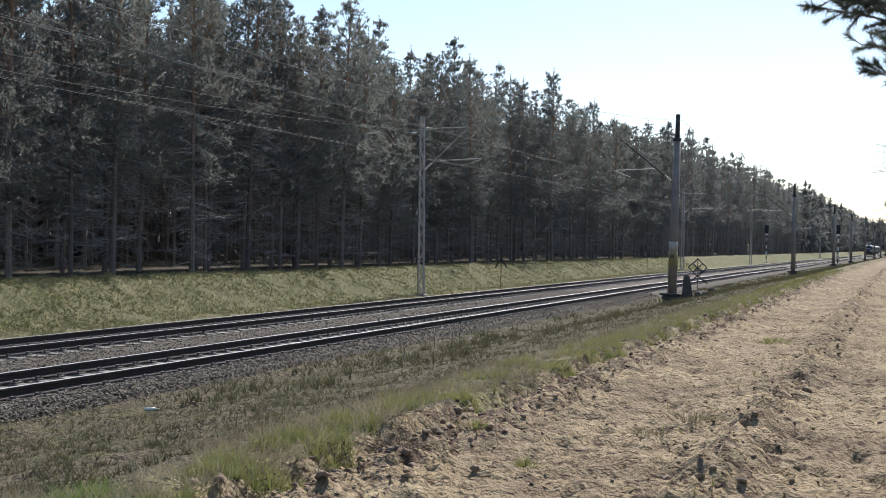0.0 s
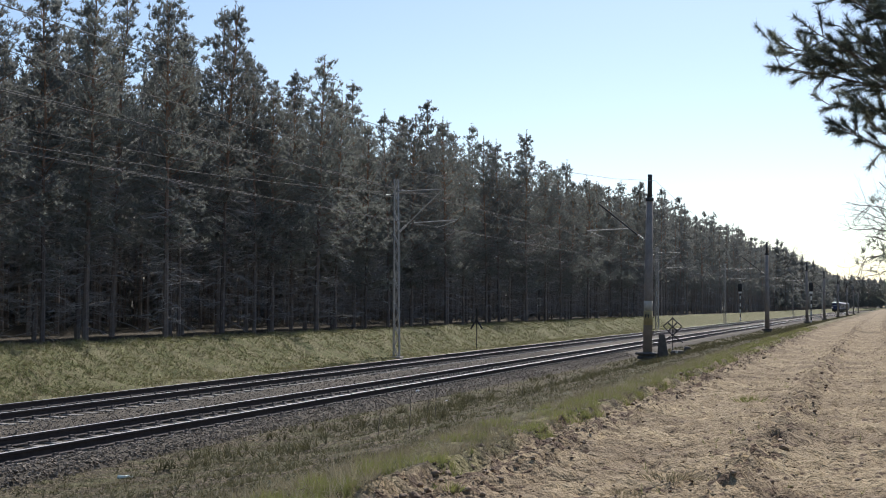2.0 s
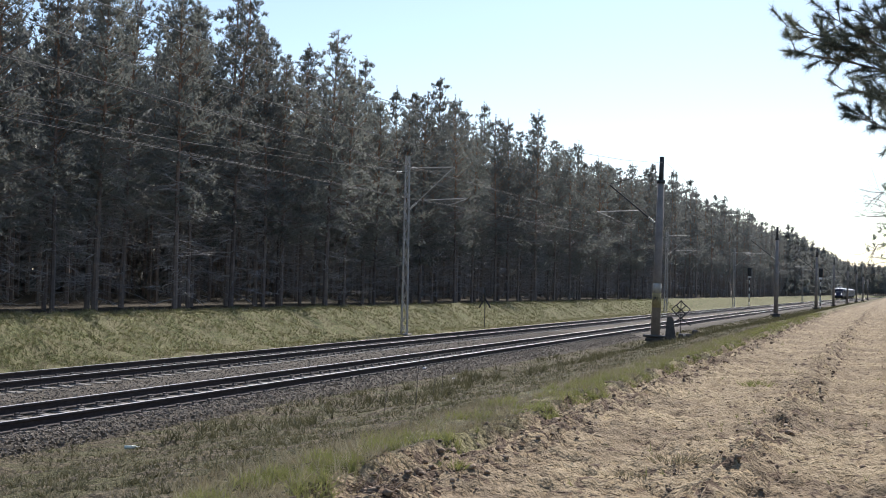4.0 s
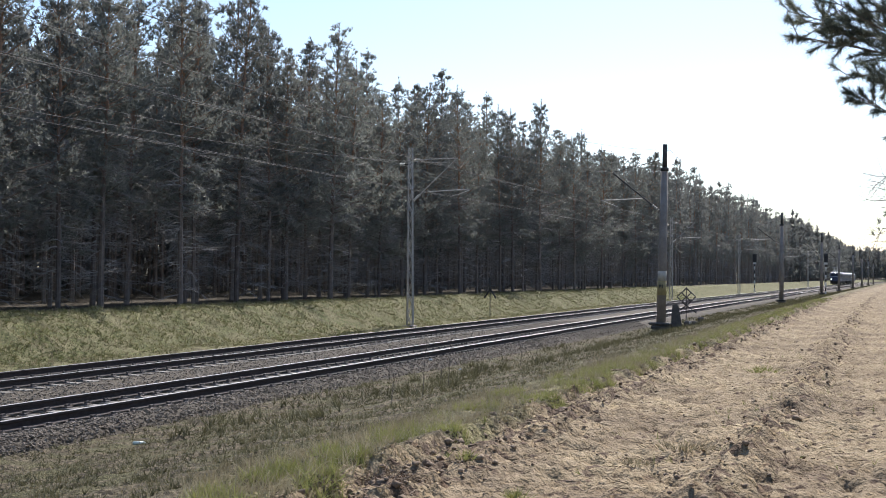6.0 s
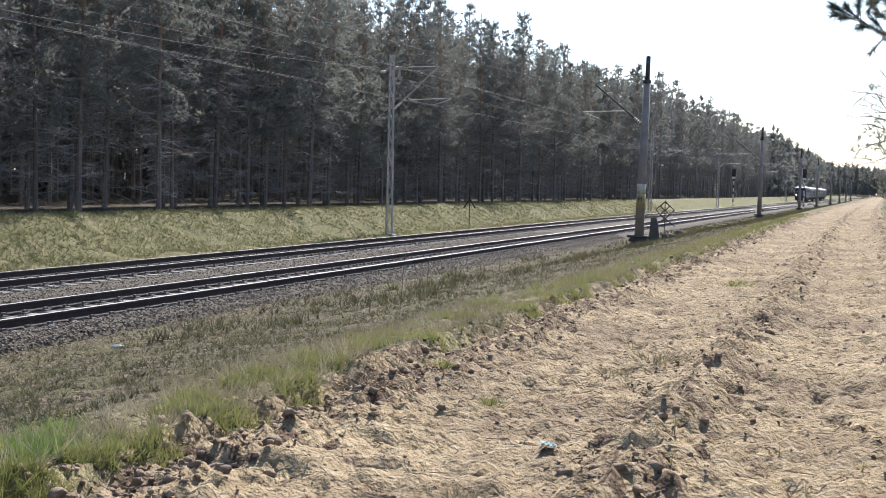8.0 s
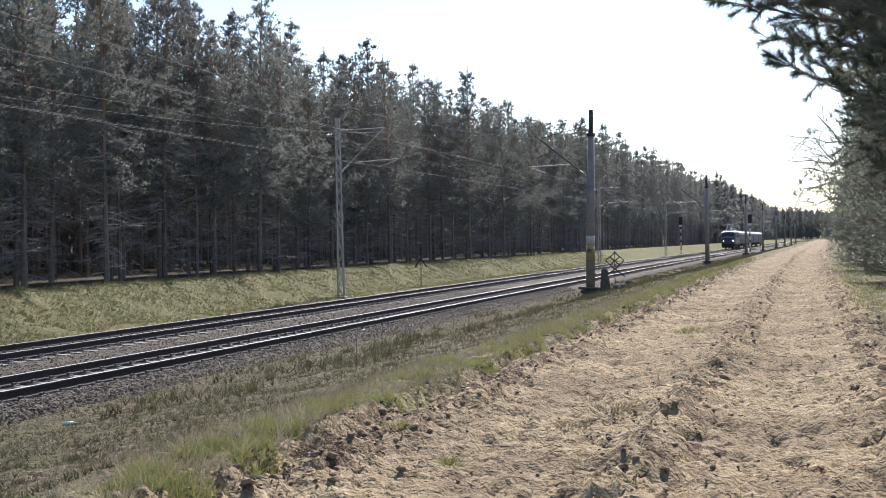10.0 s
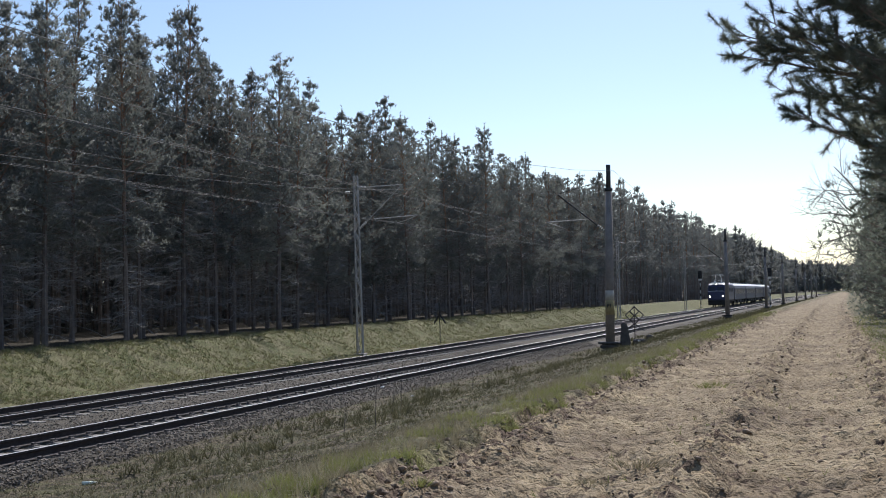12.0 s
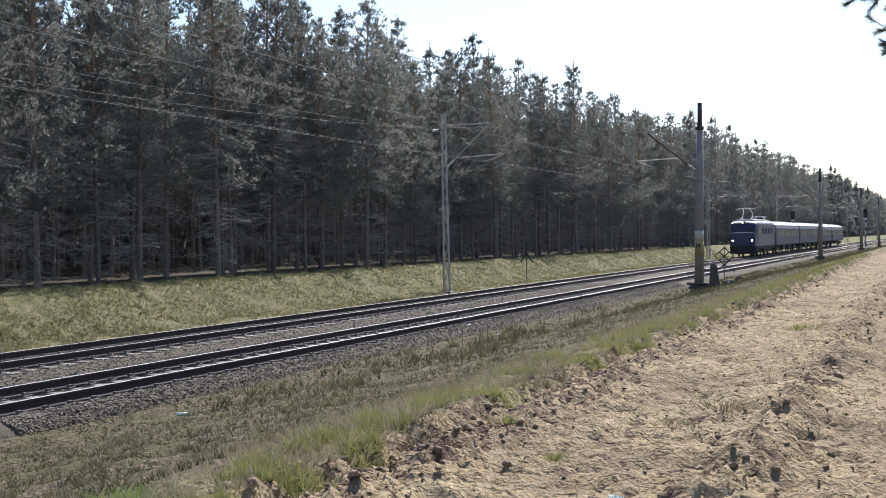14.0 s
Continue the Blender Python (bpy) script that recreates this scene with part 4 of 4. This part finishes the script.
def strewn(seed, n, l0, l1, y0, y1, power=1.6, patch=0.0, scale=0.7):
    rng = np.random.default_rng(seed)
    y = y0 + (y1 - y0) * rng.random(n) ** power
    ln = rng.uniform(l0, l1, n)
    if patch:
        keep = np.array([noise.noise(Vector((a * scale, b * scale, seed))) for a, b in zip(ln.tolist(), y.tolist())]) > patch
        ln, y = ln[keep], y[keep]
    z = ground_z(ln, y) + np.array([relief(a, b) for a, b in zip(ln.tolist(), y.tolist())])
    return np.c_[ln + bend_np(y), y, z]


blades("verge_grass", strewn(1, 34000, -4.6, -3.5, 4, 85, 2.0, 0.13, 2.1), 4, 0.12, 0.009, M_GRASS_FRESH, "fresh yellow-green grass on the verge of the sandy track", 1, spread=0.65)
blades("verge_dry_grass", strewn(2, 15000, -5.0, -3.55, 4, 80, 1.9, -0.05, 1.2), 4, 0.12, 0.008, M_GRASS_DRY, "dry straw-coloured grass among the verge", 2, spread=0.85)
blades("verge_straw", strewn(14, 1100, -4.5, -3.7, 4, 40, 2.0, 0.0, 1.6), 4, 0.19, 0.008, M_STRAW, "long bleached straw stems bent over the verge", 14, spread=0.8)
blades("slope_grass", strewn(3, 48000, -12.8, -4.8, 6, 80, 1.5, -0.08, 1.6), 3, 0.08, 0.014, M_GRASS_SLOPE, "short sparse grass on the slope down to the ballast", 3, spread=0.9)
blades("slope_dry_grass", strewn(8, 16000, -12.2, -5.0, 6, 70, 1.5, 0.05, 2.3), 3, 0.09, 0.010, M_GRASS_DRY, "dry pale grass stems scattered over the slope", 8, spread=1.0)
blades("far_slope_grass", strewn(12, 24000, -12.9, -4.6, 66, 240, 1.5, -0.2, 0.4), 4, 0.15, 0.05, M_GRASS_SLOPE, "short grass on the slope further along the line", 12, spread=0.8)
blades("bank_grass", strewn(4, 30000, -25.8, -20.9, 22, 140, 1.4, -0.25, 0.5), 5, 0.12, 0.018, M_GRASS_BANK, "rough yellow-green grass on the sunny bank", 4, spread=0.9)
blades("bank_dry_grass", strewn(9, 12000, -25.8, -21.2, 22, 120, 1.4, 0.0, 0.8), 4, 0.16, 0.014, M_GRASS_DRY, "matted straw on the sunny bank", 9, spread=1.2)
blades("roadside_grass", strewn(5, 9000, 0.95, 5.5, 6, 70, 1.5, -0.1, 0.6), 6, 0.12, 0.009, M_GRASS_FRESH, "grass on the outer edge of the sandy track", 5)
blades("track_grass", strewn(6, 700, -3.2, 0.9, 5, 45, 1.3, 0.22, 0.9), 6, 0.09, 0.007, M_GRASS_FRESH, "scattered grass tufts in the sand", 6)
blades("weeds", strewn(7, 3200, -12.2, -7.2, 16, 75, 1.0, 0.12, 0.6), 8, 0.26, 0.022, M_GRASS_SLOPE, "low dark green weeds near the mast", 7)


def debris():
    """Fallen twigs and roots lying in the sand."""
    rng = np.random.default_rng(57)
    pts = strewn(58, 900, -3.6, 1.2, 5, 34, 1.5)
    pieces = []
    for p in pts:
        a, L = rng.uniform(0, 6.28), rng.gamma(2, 0.05) + 0.03
        d = np.array([math.cos(a), math.sin(a), 0]) * L
        pieces.append(stick([p + (0, 0, 0.008), p + d * 0.5 + rng.normal(0, 0.15 * L, 3) * (1, 1, 0.2) + (0, 0, 0.014), p + d + (0, 0, 0.006)], 0.005, 0.002))
    v, f = joined(pieces)
    tagged(raw("fallen_twigs", v, f, M_CLOD), "small dark twigs and roots strewn over the sand", "twigs", kind="stuff")


debris()


def clods():
    rng = np.random.default_rng(51)
    n = 11000
    y = 4.5 + 62 * rng.random(n) ** 1.9
    pick = rng.random(n)
    ln = np.where(pick < 0.45, -3.36 + rng.normal(0, 0.22, n), np.where(pick < 0.6, -1.12 + rng.normal(0, 0.3, n), np.where(pick < 0.68, 0.8 + rng.normal(0, 0.25, n), rng.uniform(-3.6, 1.0, n))))
    z = ground_z(ln, y) + np.array([relief(a, b) for a, b in zip(ln.tolist(), y.tolist())])
    lumps("soil_clods", np.c_[ln + bend_np(y), y, z], rng.gamma(1.2, 0.0075, n) * np.where(pick < 0.45, 1.0, np.where(pick < 0.68, 1.0, 0.55)) + 0.004, M_CLOD, "clods of turned brown soil along the sandy track", "soil", 52, 0.65, round_ones=True)


clods()


def stalk(x, y, z, h, seed):
    rng = np.random.default_rng(seed)
    p = [(0, 0, -0.05), (0.02, 0, h * 0.5), (0.05, 0.02, h)]
    pieces = [stick(p, 0.008, 0.003)]
    for _ in range(7):
        k = rng.uniform(0.35, 1) * h
        e = rng.normal(0, 0.11, 2)
        pieces.append(stick([(0.03, 0, k), (0.03 + e[0], e[1], k + 0.12)], 0.004, 0.002))
    v, f = joined(pieces)
    ob = raw("dry_stalk", v, f, M_TWIG)
    ob.matrix_basis = pose(x, y, z)
    tagged(ob, "thin dry plant stalk on the slope", "plant", "dry stalks on the slope")


for i, (x, y, h) in enumerate(((-7.9, 21.5, 0.95), (-9.2, 24.5, 0.5), (-8.6, 30, 0.5), (-7.4, 17.5, 0.45), (-10.2, 34, 0.6), (-9.8, 44, 0.7), (-6.9, 17.6, 0.95))):
    stalk(x, y, float(ground_z(np.array([x]), 0)[0]), h, 70 + i)

bt = thing("plastic_bottle", pose(-11.35, 16.4, -1.25, 0, 0, 25), "empty pale green plastic bottle lying in the grass", "bottle")
bm = bmesh.new()
rod(bm, (-0.12, 0, 0), (0.05, 0, 0), 0.028, 0.028, 10)
rod(bm, (0.05, 0, 0), (0.10, 0, 0), 0.028, 0.012, 10)
part("body", bm, M_PLASTIC, bt)
bm = bmesh.new()
rod(bm, (0.10, 0, 0), (0.12, 0, 0), 0.014, 0.014, 8)
part("cap", bm, M_WHITE, bt, "white screw cap")
for x, y, z in ((-13.0, 33.8, -1.12), (-8.0, 40.3, -0.75), (-11.9, 33.4, -1.36)):
    bm = bmesh.new()
    bmesh.ops.create_icosphere(bm, subdivisions=2, radius=0.09)
    for v in bm.verts:
        v.co *= 0.7 + 0.6 * noise.noise(v.co * 14 + Vector((x, y, 0)))
        v.co.z *= 0.55
    tagged(part("paper_scrap", bm, M_PAPER), "crumpled white scrap of paper on the ground", "litter", "litter").matrix_basis = pose(x, y, z + 0.03)


# ---------------------------------------------------------------- plants and scraps in the sand
M_TUFT = material("lush_grass", (0.10, 0.17, 0.035), (0.22, 0.32, 0.085), 3, 0.65, see_through=0.4)


def on_ground(x, y):
    return float(ground_z(np.array([x]), y)[0]) + relief(x, y)


def grass_tuft(x, y, r, h, n, mat, label, seed):
    rng = np.random.default_rng(seed)
    p = np.c_[rng.normal(0, r * 0.5, (n, 2)), np.full(n, -0.01)]
    d = np.c_[p[:, :2] * 1.3 / r + rng.normal(0, 0.25, (n, 2)), np.ones(n)]
    v, f = tufts(p, d, 3, h, 0.008, 0.3, rng)
    ob = raw("grass_tuft", v, f, mat)
    ob.matrix_basis = pose(x, y, on_ground(x, y))
    tagged(ob, label, "grass", "grass tufts by the sandy track", "stuff")


for k, (x, y, r, h, n, mat, label) in enumerate((
        (-4.05, 5.15, 0.22, 0.17, 260, M_TUFT, "lush bright green grass tuft at the sand's edge"),
        (-4.3, 5.7, 0.18, 0.15, 160, M_TUFT, "lush bright green grass tuft at the sand's edge"),
        (-2.48, 8.2, 0.07, 0.09, 50, M_GRASS_FRESH, "small green grass tuft standing in the sand"),
        (-3.25, 9.2, 0.10, 0.10, 60, M_GRASS_FRESH, "small green grass tuft standing in the sand"),
        (-1.69, 10.6, 0.22, 0.08, 70, M_GRASS_DRY, "thin dry grass tuft in the sand"),
        (-1.95, 9.9, 0.16, 0.07, 50, M_GRASS_DRY, "thin dry grass tuft in the sand"),
        (-1.91, 20.7, 0.30, 0.14, 120, M_GRASS_FRESH, "small green grass tuft standing in the sand"),
        (-1.85, 5.6, 0.12, 0.07, 45, M_GRASS_DRY, "thin dry grass tuft in the sand"))):
    grass_tuft(x, y, r, h, n, mat, label, 300 + k)


def twig_heap(x, y, r, seed):
    """A small heap of brown twigs with dry stems."""
    rng = np.random.default_rng(seed)
    bits = []
    for _ in range(90):
        a = rng.uniform(0, 6.28)
        o = np.array([rng.normal(0, r * 0.45), rng.normal(0, r * 0.35), rng.uniform(0, 0.05)])
        d = np.array([math.cos(a), math.sin(a), rng.uniform(-0.1, 0.7)]) * rng.uniform(0.05, 0.17)
        bits.append(stick([o, o + d * 0.6, o + d + rng.normal(0, 0.02, 3)], 0.005, 0.002))
    v, f = joined(bits)
    ob = raw("twig_heap", v, f, M_CLOD)
    ob.matrix_basis = pose(x, y, on_ground(x, y))
    tagged(ob, "small heap of brown twigs and stems on the sand", "twigs", kind="stuff")


twig_heap(-3.37, 8.0, 0.22, 331)


def lying_stick(x, y, length, turn, seed):
    rng = np.random.default_rng(seed)
    t = np.linspace(-0.5, 0.5, 6) * length
    v, f = stick(np.c_[t, rng.normal(0, 0.02, 6), rng.uniform(0.0, 0.02, 6)], 0.014, 0.008, 6)
    ob = raw("fallen_stick", v, f, M_BARK, smooth=True)
    ob.matrix_basis = pose(x, y, on_ground(x, y) + 0.01, 0, 0, turn)
    tagged(ob, "short crooked brown stick lying on the sand", "stick")


lying_stick(-3.25, 5.55, 0.28, 35, 341)


def plastic_scrap(x, y):
    bm = bmesh.new()
    bmesh.ops.create_grid(bm, x_segments=7, y_segments=5, size=0.5)
    for v in bm.verts:
        v.co = Vector((v.co.x * 0.10, v.co.y * 0.06, 0.022 * noise.noise(v.co * 5)))
    bmesh.ops.solidify(bm, geom=bm.faces[:], thickness=0.004)
    ob = part("plastic_scrap", bm, M_PLASTIC)
    ob.matrix_basis = pose(x, y, on_ground(x, y) + 0.02, 8, 12, 30)
    tagged(ob, "crumpled pale green plastic scrap on the sand", "litter", "litter")


plastic_scrap(-1.68, 6.72)

# ---------------------------------------------------------------- train
def loft(sections, mats, name, parent, index=None, label=""):
    """Closed cross-sections joined along y, capped at both ends. sections: list of (y, [(x, z), ...])."""
    bm = bmesh.new()
    rings = [[bm.verts.new((x, y, z)) for x, z in s] for y, s in sections]
    k = len(rings[0])
    for a, b in zip(rings, rings[1:]):
        for j in range(k):
            f = bm.faces.new((a[j], a[(j + 1) % k], b[(j + 1) % k], b[j]))
            f.material_index = index(j) if index else 0
    bm.faces.new(rings[0][::-1]), bm.faces.new(rings[-1])
    bmesh.ops.recalc_face_normals(bm, faces=bm.faces[:])
    return part(name, bm, mats, parent, label)


def bogie(t, y, r=0.46, base=1.3):
    bm = bmesh.new()
    box(bm, -1.15, -0.95, y - base - 0.6, y + base + 0.6, 0.5, 0.85, 0.04)
    box(bm, 0.95, 1.15, y - base - 0.6, y + base + 0.6, 0.5, 0.85, 0.04)
    box(bm, -1.0, 1.0, y - 0.3, y + 0.3, 0.45, 0.9)
    part("bogie_frame", bm, M_UNDER, t)
    for e in (-base, base):
        bm = bmesh.new()
        for s in (-0.75, 0.75):
            rod(bm, (s - 0.07, y + e, r), (s + 0.07, y + e, r), r, r, 16)
        rod(bm, (-0.8, y + e, r), (0.8, y + e, r), 0.08, 0.08, 8)
        part("wheelset", bm, M_UNDER, t)


def body_section(w, z0, z1, roof, n=7):
    s = [(-w, z0), (w, z0), (w, z1)]
    for i in range(1, n):
        a = math.pi * i / n
        s.append((w * math.cos(a) * 1.0, z1 + roof * math.sin(a) ** 0.8))
    s.append((-w, z1))
    return s


def loco():
    t = thing("locomotive", pose(FAR, 150, RAIL), "dark blue and grey electric locomotive with lit headlamps, pantograph raised", "locomotive")
    w, L = 1.5, 15.9
    lo = lambda k: body_section(w * k, 1.15, 3.55, 0.42)
    sec = [(0.0, body_section(w * 0.86, 1.15, 2.55, 0.05)), (0.12, body_section(w * 0.9, 1.15, 2.6, 0.1)), (0.75, body_section(w * 0.93, 1.15, 3.42, 0.40)), (1.6, lo(1.0)), (14.3, lo(1.0)), (15.1, body_section(w * 0.93, 1.15, 3.42, 0.40)), (15.9, body_section(w * 0.86, 1.15, 2.6, 0.1))]
    loft(sec, [M_NAVY, M_ROOF], "body", t, lambda j: 1 if 3 <= j <= 8 else 0)
    bm = bmesh.new()
    box(bm, -1.36, 1.36, -0.05, 0.25, 1.2, 2.35, 0.08)
    part("nose_panel", bm, M_BLUE, t, "dark blue front panel")
    bm = bmesh.new()
    vs = box(bm, -1.34, 1.34, -0.06, 0.3, 2.3, 3.72, 0.05)
    bmesh.ops.transform(bm, matrix=Matrix.Translation((0, 0.15, 2.35)) @ Matrix.Rotation(radians(-26), 4, "X") @ Matrix.Translation((0, -0.12, -2.35)), verts=bm.verts[:])
    part("front_upper", bm, M_BLUE, t, "dark blue sloping cab front")
    for s in (-1, 1):
        bm = bmesh.new()
        box(bm, s * 0.66 - 0.55, s * 0.66 + 0.55, -0.09, 0.06, 2.6, 3.35, 0.03, m=Matrix.Translation((0, 0.15, 2.35)) @ Matrix.Rotation(radians(-26), 4, "X") @ Matrix.Translation((0, -0.12, -2.35)))
        part("windscreen", bm, M_GLASS, t, "dark windscreen pane")
        bm = bmesh.new()
        rod(bm, (s * 1.03, -0.14, 1.78), (s * 1.03, 0.1, 1.78), 0.19, 0.19, 14)
        h = part("headlamp", bm, M_BLACK, t)
        bm = bmesh.new()
        rod(bm, (s * 1.03, -0.16, 1.78), (s * 1.03, -0.12, 1.78), 0.095, 0.095, 14)
        part("lamp_lens", bm, M_LAMP, h, "bright lit lens")
        bm = bmesh.new()
        box(bm, s * 1.505 - 0.012, s * 1.505 + 0.012, 1.0, 1.9, 2.3, 3.1, 0.0)
        part("cab_window", bm, M_GLASS, t)
        for k in range(4):
            bm = bmesh.new()
            box(bm, s * 1.505 - 0.012, s * 1.505 + 0.012, 4.0 + 2.3 * k, 5.4 + 2.3 * k, 2.5, 3.1)
            part("side_grille", bm, M_UNDER, t)
        bm = bmesh.new()
        rod(bm, (s * 0.85, -0.6, 1.05), (s * 0.85, 0.1, 1.05), 0.08, 0.08, 10)
        rod(bm, (s * 0.85, -0.66, 1.05), (s * 0.85, -0.58, 1.05), 0.24, 0.24, 14)
        part("buffer", bm, M_UNDER, t)
        bm = bmesh.new()
        box(bm, s * 1.503 - 0.006, s * 1.503 + 0.006, 1.7, 14.2, 1.2, 1.75)
        part("side_stripe", bm, M_BLUE, t, "dark blue lower side band")
    bm = bmesh.new()
    rod(bm, (0, 0.30, 3.72), (0, 0.75, 3.72), 0.19, 0.19, 14)
    h = part("headlamp", bm, M_BLACK, t)
    bm = bmesh.new()
    rod(bm, (0, 0.27, 3.72), (0, 0.31, 3.72), 0.085, 0.085, 14)
    part("lamp_lens", bm, M_LAMP, h, "bright lit lens")
    bm = bmesh.new()
    box(bm, -1.2, 1.2, 0.3, 0.9, 3.86, 3.95, 0.03)
    box(bm, -0.9, 0.9, 1.6, 14.2, 3.95, 4.1, 0.05)
    part("roof_walk", bm, M_ROOF, t, "pale roof boards")
    bm = bmesh.new()
    box(bm, -1.35, 1.35, -0.05, 0.25, 0.35, 1.15, 0.05)
    box(bm, -1.42, 1.42, 0.3, 15.5, 0.85, 1.2)
    box(bm, -1.3, 1.3, 6.4, 9.4, 0.4, 0.9, 0.06)
    part("underframe", bm, M_UNDER, t)
    bogie(t, 3.7, 0.6, 1.5)
    bogie(t, 12.2, 0.6, 1.5)
    for y0, up in ((3.0, True), (12.4, False)):
        p = rods("pantograph_frame", [((sx * 0.6, y0 - 0.9, 4.15), (sx * 0.45, y0 + 0.9, 4.15)) for sx in (-1, 1)], 0.05, M_ROOF, t)
        top = 5.3 if up else 4.5
        mid = (4.15 + top) / 2
        rods("pantograph_arm", [((sx * 0.55, y0, 4.15), (sx * 0.5, y0 + 1.1, mid)) for sx in (-1, 1)] + [((sx * 0.5, y0 + 1.1, mid), (sx * 0.35, y0 - 0.2, top)) for sx in (-1, 1)], 0.05, M_WHITE, p)
        rods("contact_strip", [((-0.75, y0 - 0.2, top), (0.75, y0 - 0.2, top)), ((-0.95, y0 - 0.2, top - 0.15), (-0.75, y0 - 0.2, top)), ((0.95, y0 - 0.2, top - 0.15), (0.75, y0 - 0.2, top))], 0.04, M_WHITE, p)
        for k in range(4):
            bm = bmesh.new()
            rod(bm, (-0.55 + 1.1 * (k % 2), y0 - 0.8 + 1.6 * (k // 2), 3.9), (-0.55 + 1.1 * (k % 2), y0 - 0.8 + 1.6 * (k // 2), 4.2), 0.1, 0.07, 8)
            part("roof_insulator", bm, M_WHITE, p)
    return t


def coach():
    t = thing("passenger_coach", pose(FAR, 180, RAIL), "grey-blue passenger coach with a pale roof", "railway coach", "coaches of the train")
    w, L = 1.42, 24.5
    s0 = body_section(w * 0.97, 1.15, 3.1, 0.8)
    s1 = body_section(w, 1.15, 3.1, 0.85)
    loft([(0.35, s0), (0.6, s1), (L - 0.6, s1), (L - 0.35, s0)], [M_GREYBLUE, M_ROOF], "body", t, lambda j: 1 if 3 <= j <= 8 else 0)
    for s in (-1, 1):
        for k in range(11):
            y = 2.3 + 1.82 * k
            bm = bmesh.new()
            box(bm, s * 1.425 - 0.012, s * 1.425 + 0.012, y, y + 1.2, 2.1, 2.9)
            part("window", bm, M_GLASS, t)
        for y in (0.9, L - 1.7):
            bm = bmesh.new()
            box(bm, s * 1.425 - 0.015, s * 1.425 + 0.015, y, y + 0.8, 1.2, 3.0)
            d = part("door", bm, M_BLUE, t, "dark blue door")
    bm = bmesh.new()
    box(bm, -0.8, 0.8, 0.0, 0.4, 1.2, 3.4, 0.05)
    box(bm, -0.8, 0.8, L - 0.4, L, 1.2, 3.4, 0.05)
    part("gangway", bm, M_UNDER, t)
    bm = bmesh.new()
    box(bm, -1.3, 1.3, 7, 10, 0.45, 1.15, 0.05)
    box(bm, -1.3, 1.3, 12, 15.5, 0.55, 1.15, 0.05)
    box(bm, -1.35, 1.35, 0.5, L - 0.5, 1.0, 1.16)
    part("underframe", bm, M_UNDER, t)
    for k in range(5):
        bm = bmesh.new()
        box(bm, -0.3, 0.3, 2.5 + 4.6 * k, 3.2 + 4.6 * k, 3.93, 4.05, 0.03)
        part("roof_vent", bm, M_ROOF, t)
    bogie(t, 3.3)
    bogie(t, L - 3.3)
    return t


LOCO = loco()
COACH = coach()
TRAIN = [LOCO, COACH] + [copy_thing(COACH, pose(FAR, 200, RAIL)) for _ in range(3)]

# ---------------------------------------------------------------- sleepers
SL = sleeper_mesh()
for tr, lane in zip(TRACKS, (NEAR, FAR)):
    for i in range(290):
        y = 13.0 + 0.6 * i
        ob = new("sleeper", SL)
        ob.parent = tr
        ob.matrix_basis = pose(lane + bend(y), y, 0, 0, 0, random.uniform(-0.6, 0.6))
    bm = bmesh.new()
    for i in range(300):
        y = 187.0 + 0.6 * i
        box(bm, lane + bend(y) - 1.25, lane + bend(y) + 1.25, y - 0.13, y + 0.13, BED - 0.1, BED + 0.035)
    tagged(part("sleepers_beyond", bm, M_SLEEPER, tr), kind="stuff")


def front_at(t):
    """Distance of the train's front along the line."""
    return 534.4 - 23.37 * t - 0.390 * t * t


def motions():
    lengths = [0.0, 16.5, 41.2, 65.9, 90.6]
    for car, back in zip(TRAIN, lengths):
        rows = []
        for i in range(29):
            t = 0.5 * i
            y = front_at(t) + back
            turn = -math.degrees(math.atan((bend(y + 16) - bend(y)) / 16))
            rows.append((t, pose(FAR + bend(y), y, RAIL, 0, 0, turn)))
        walk(car, rows)


motions()
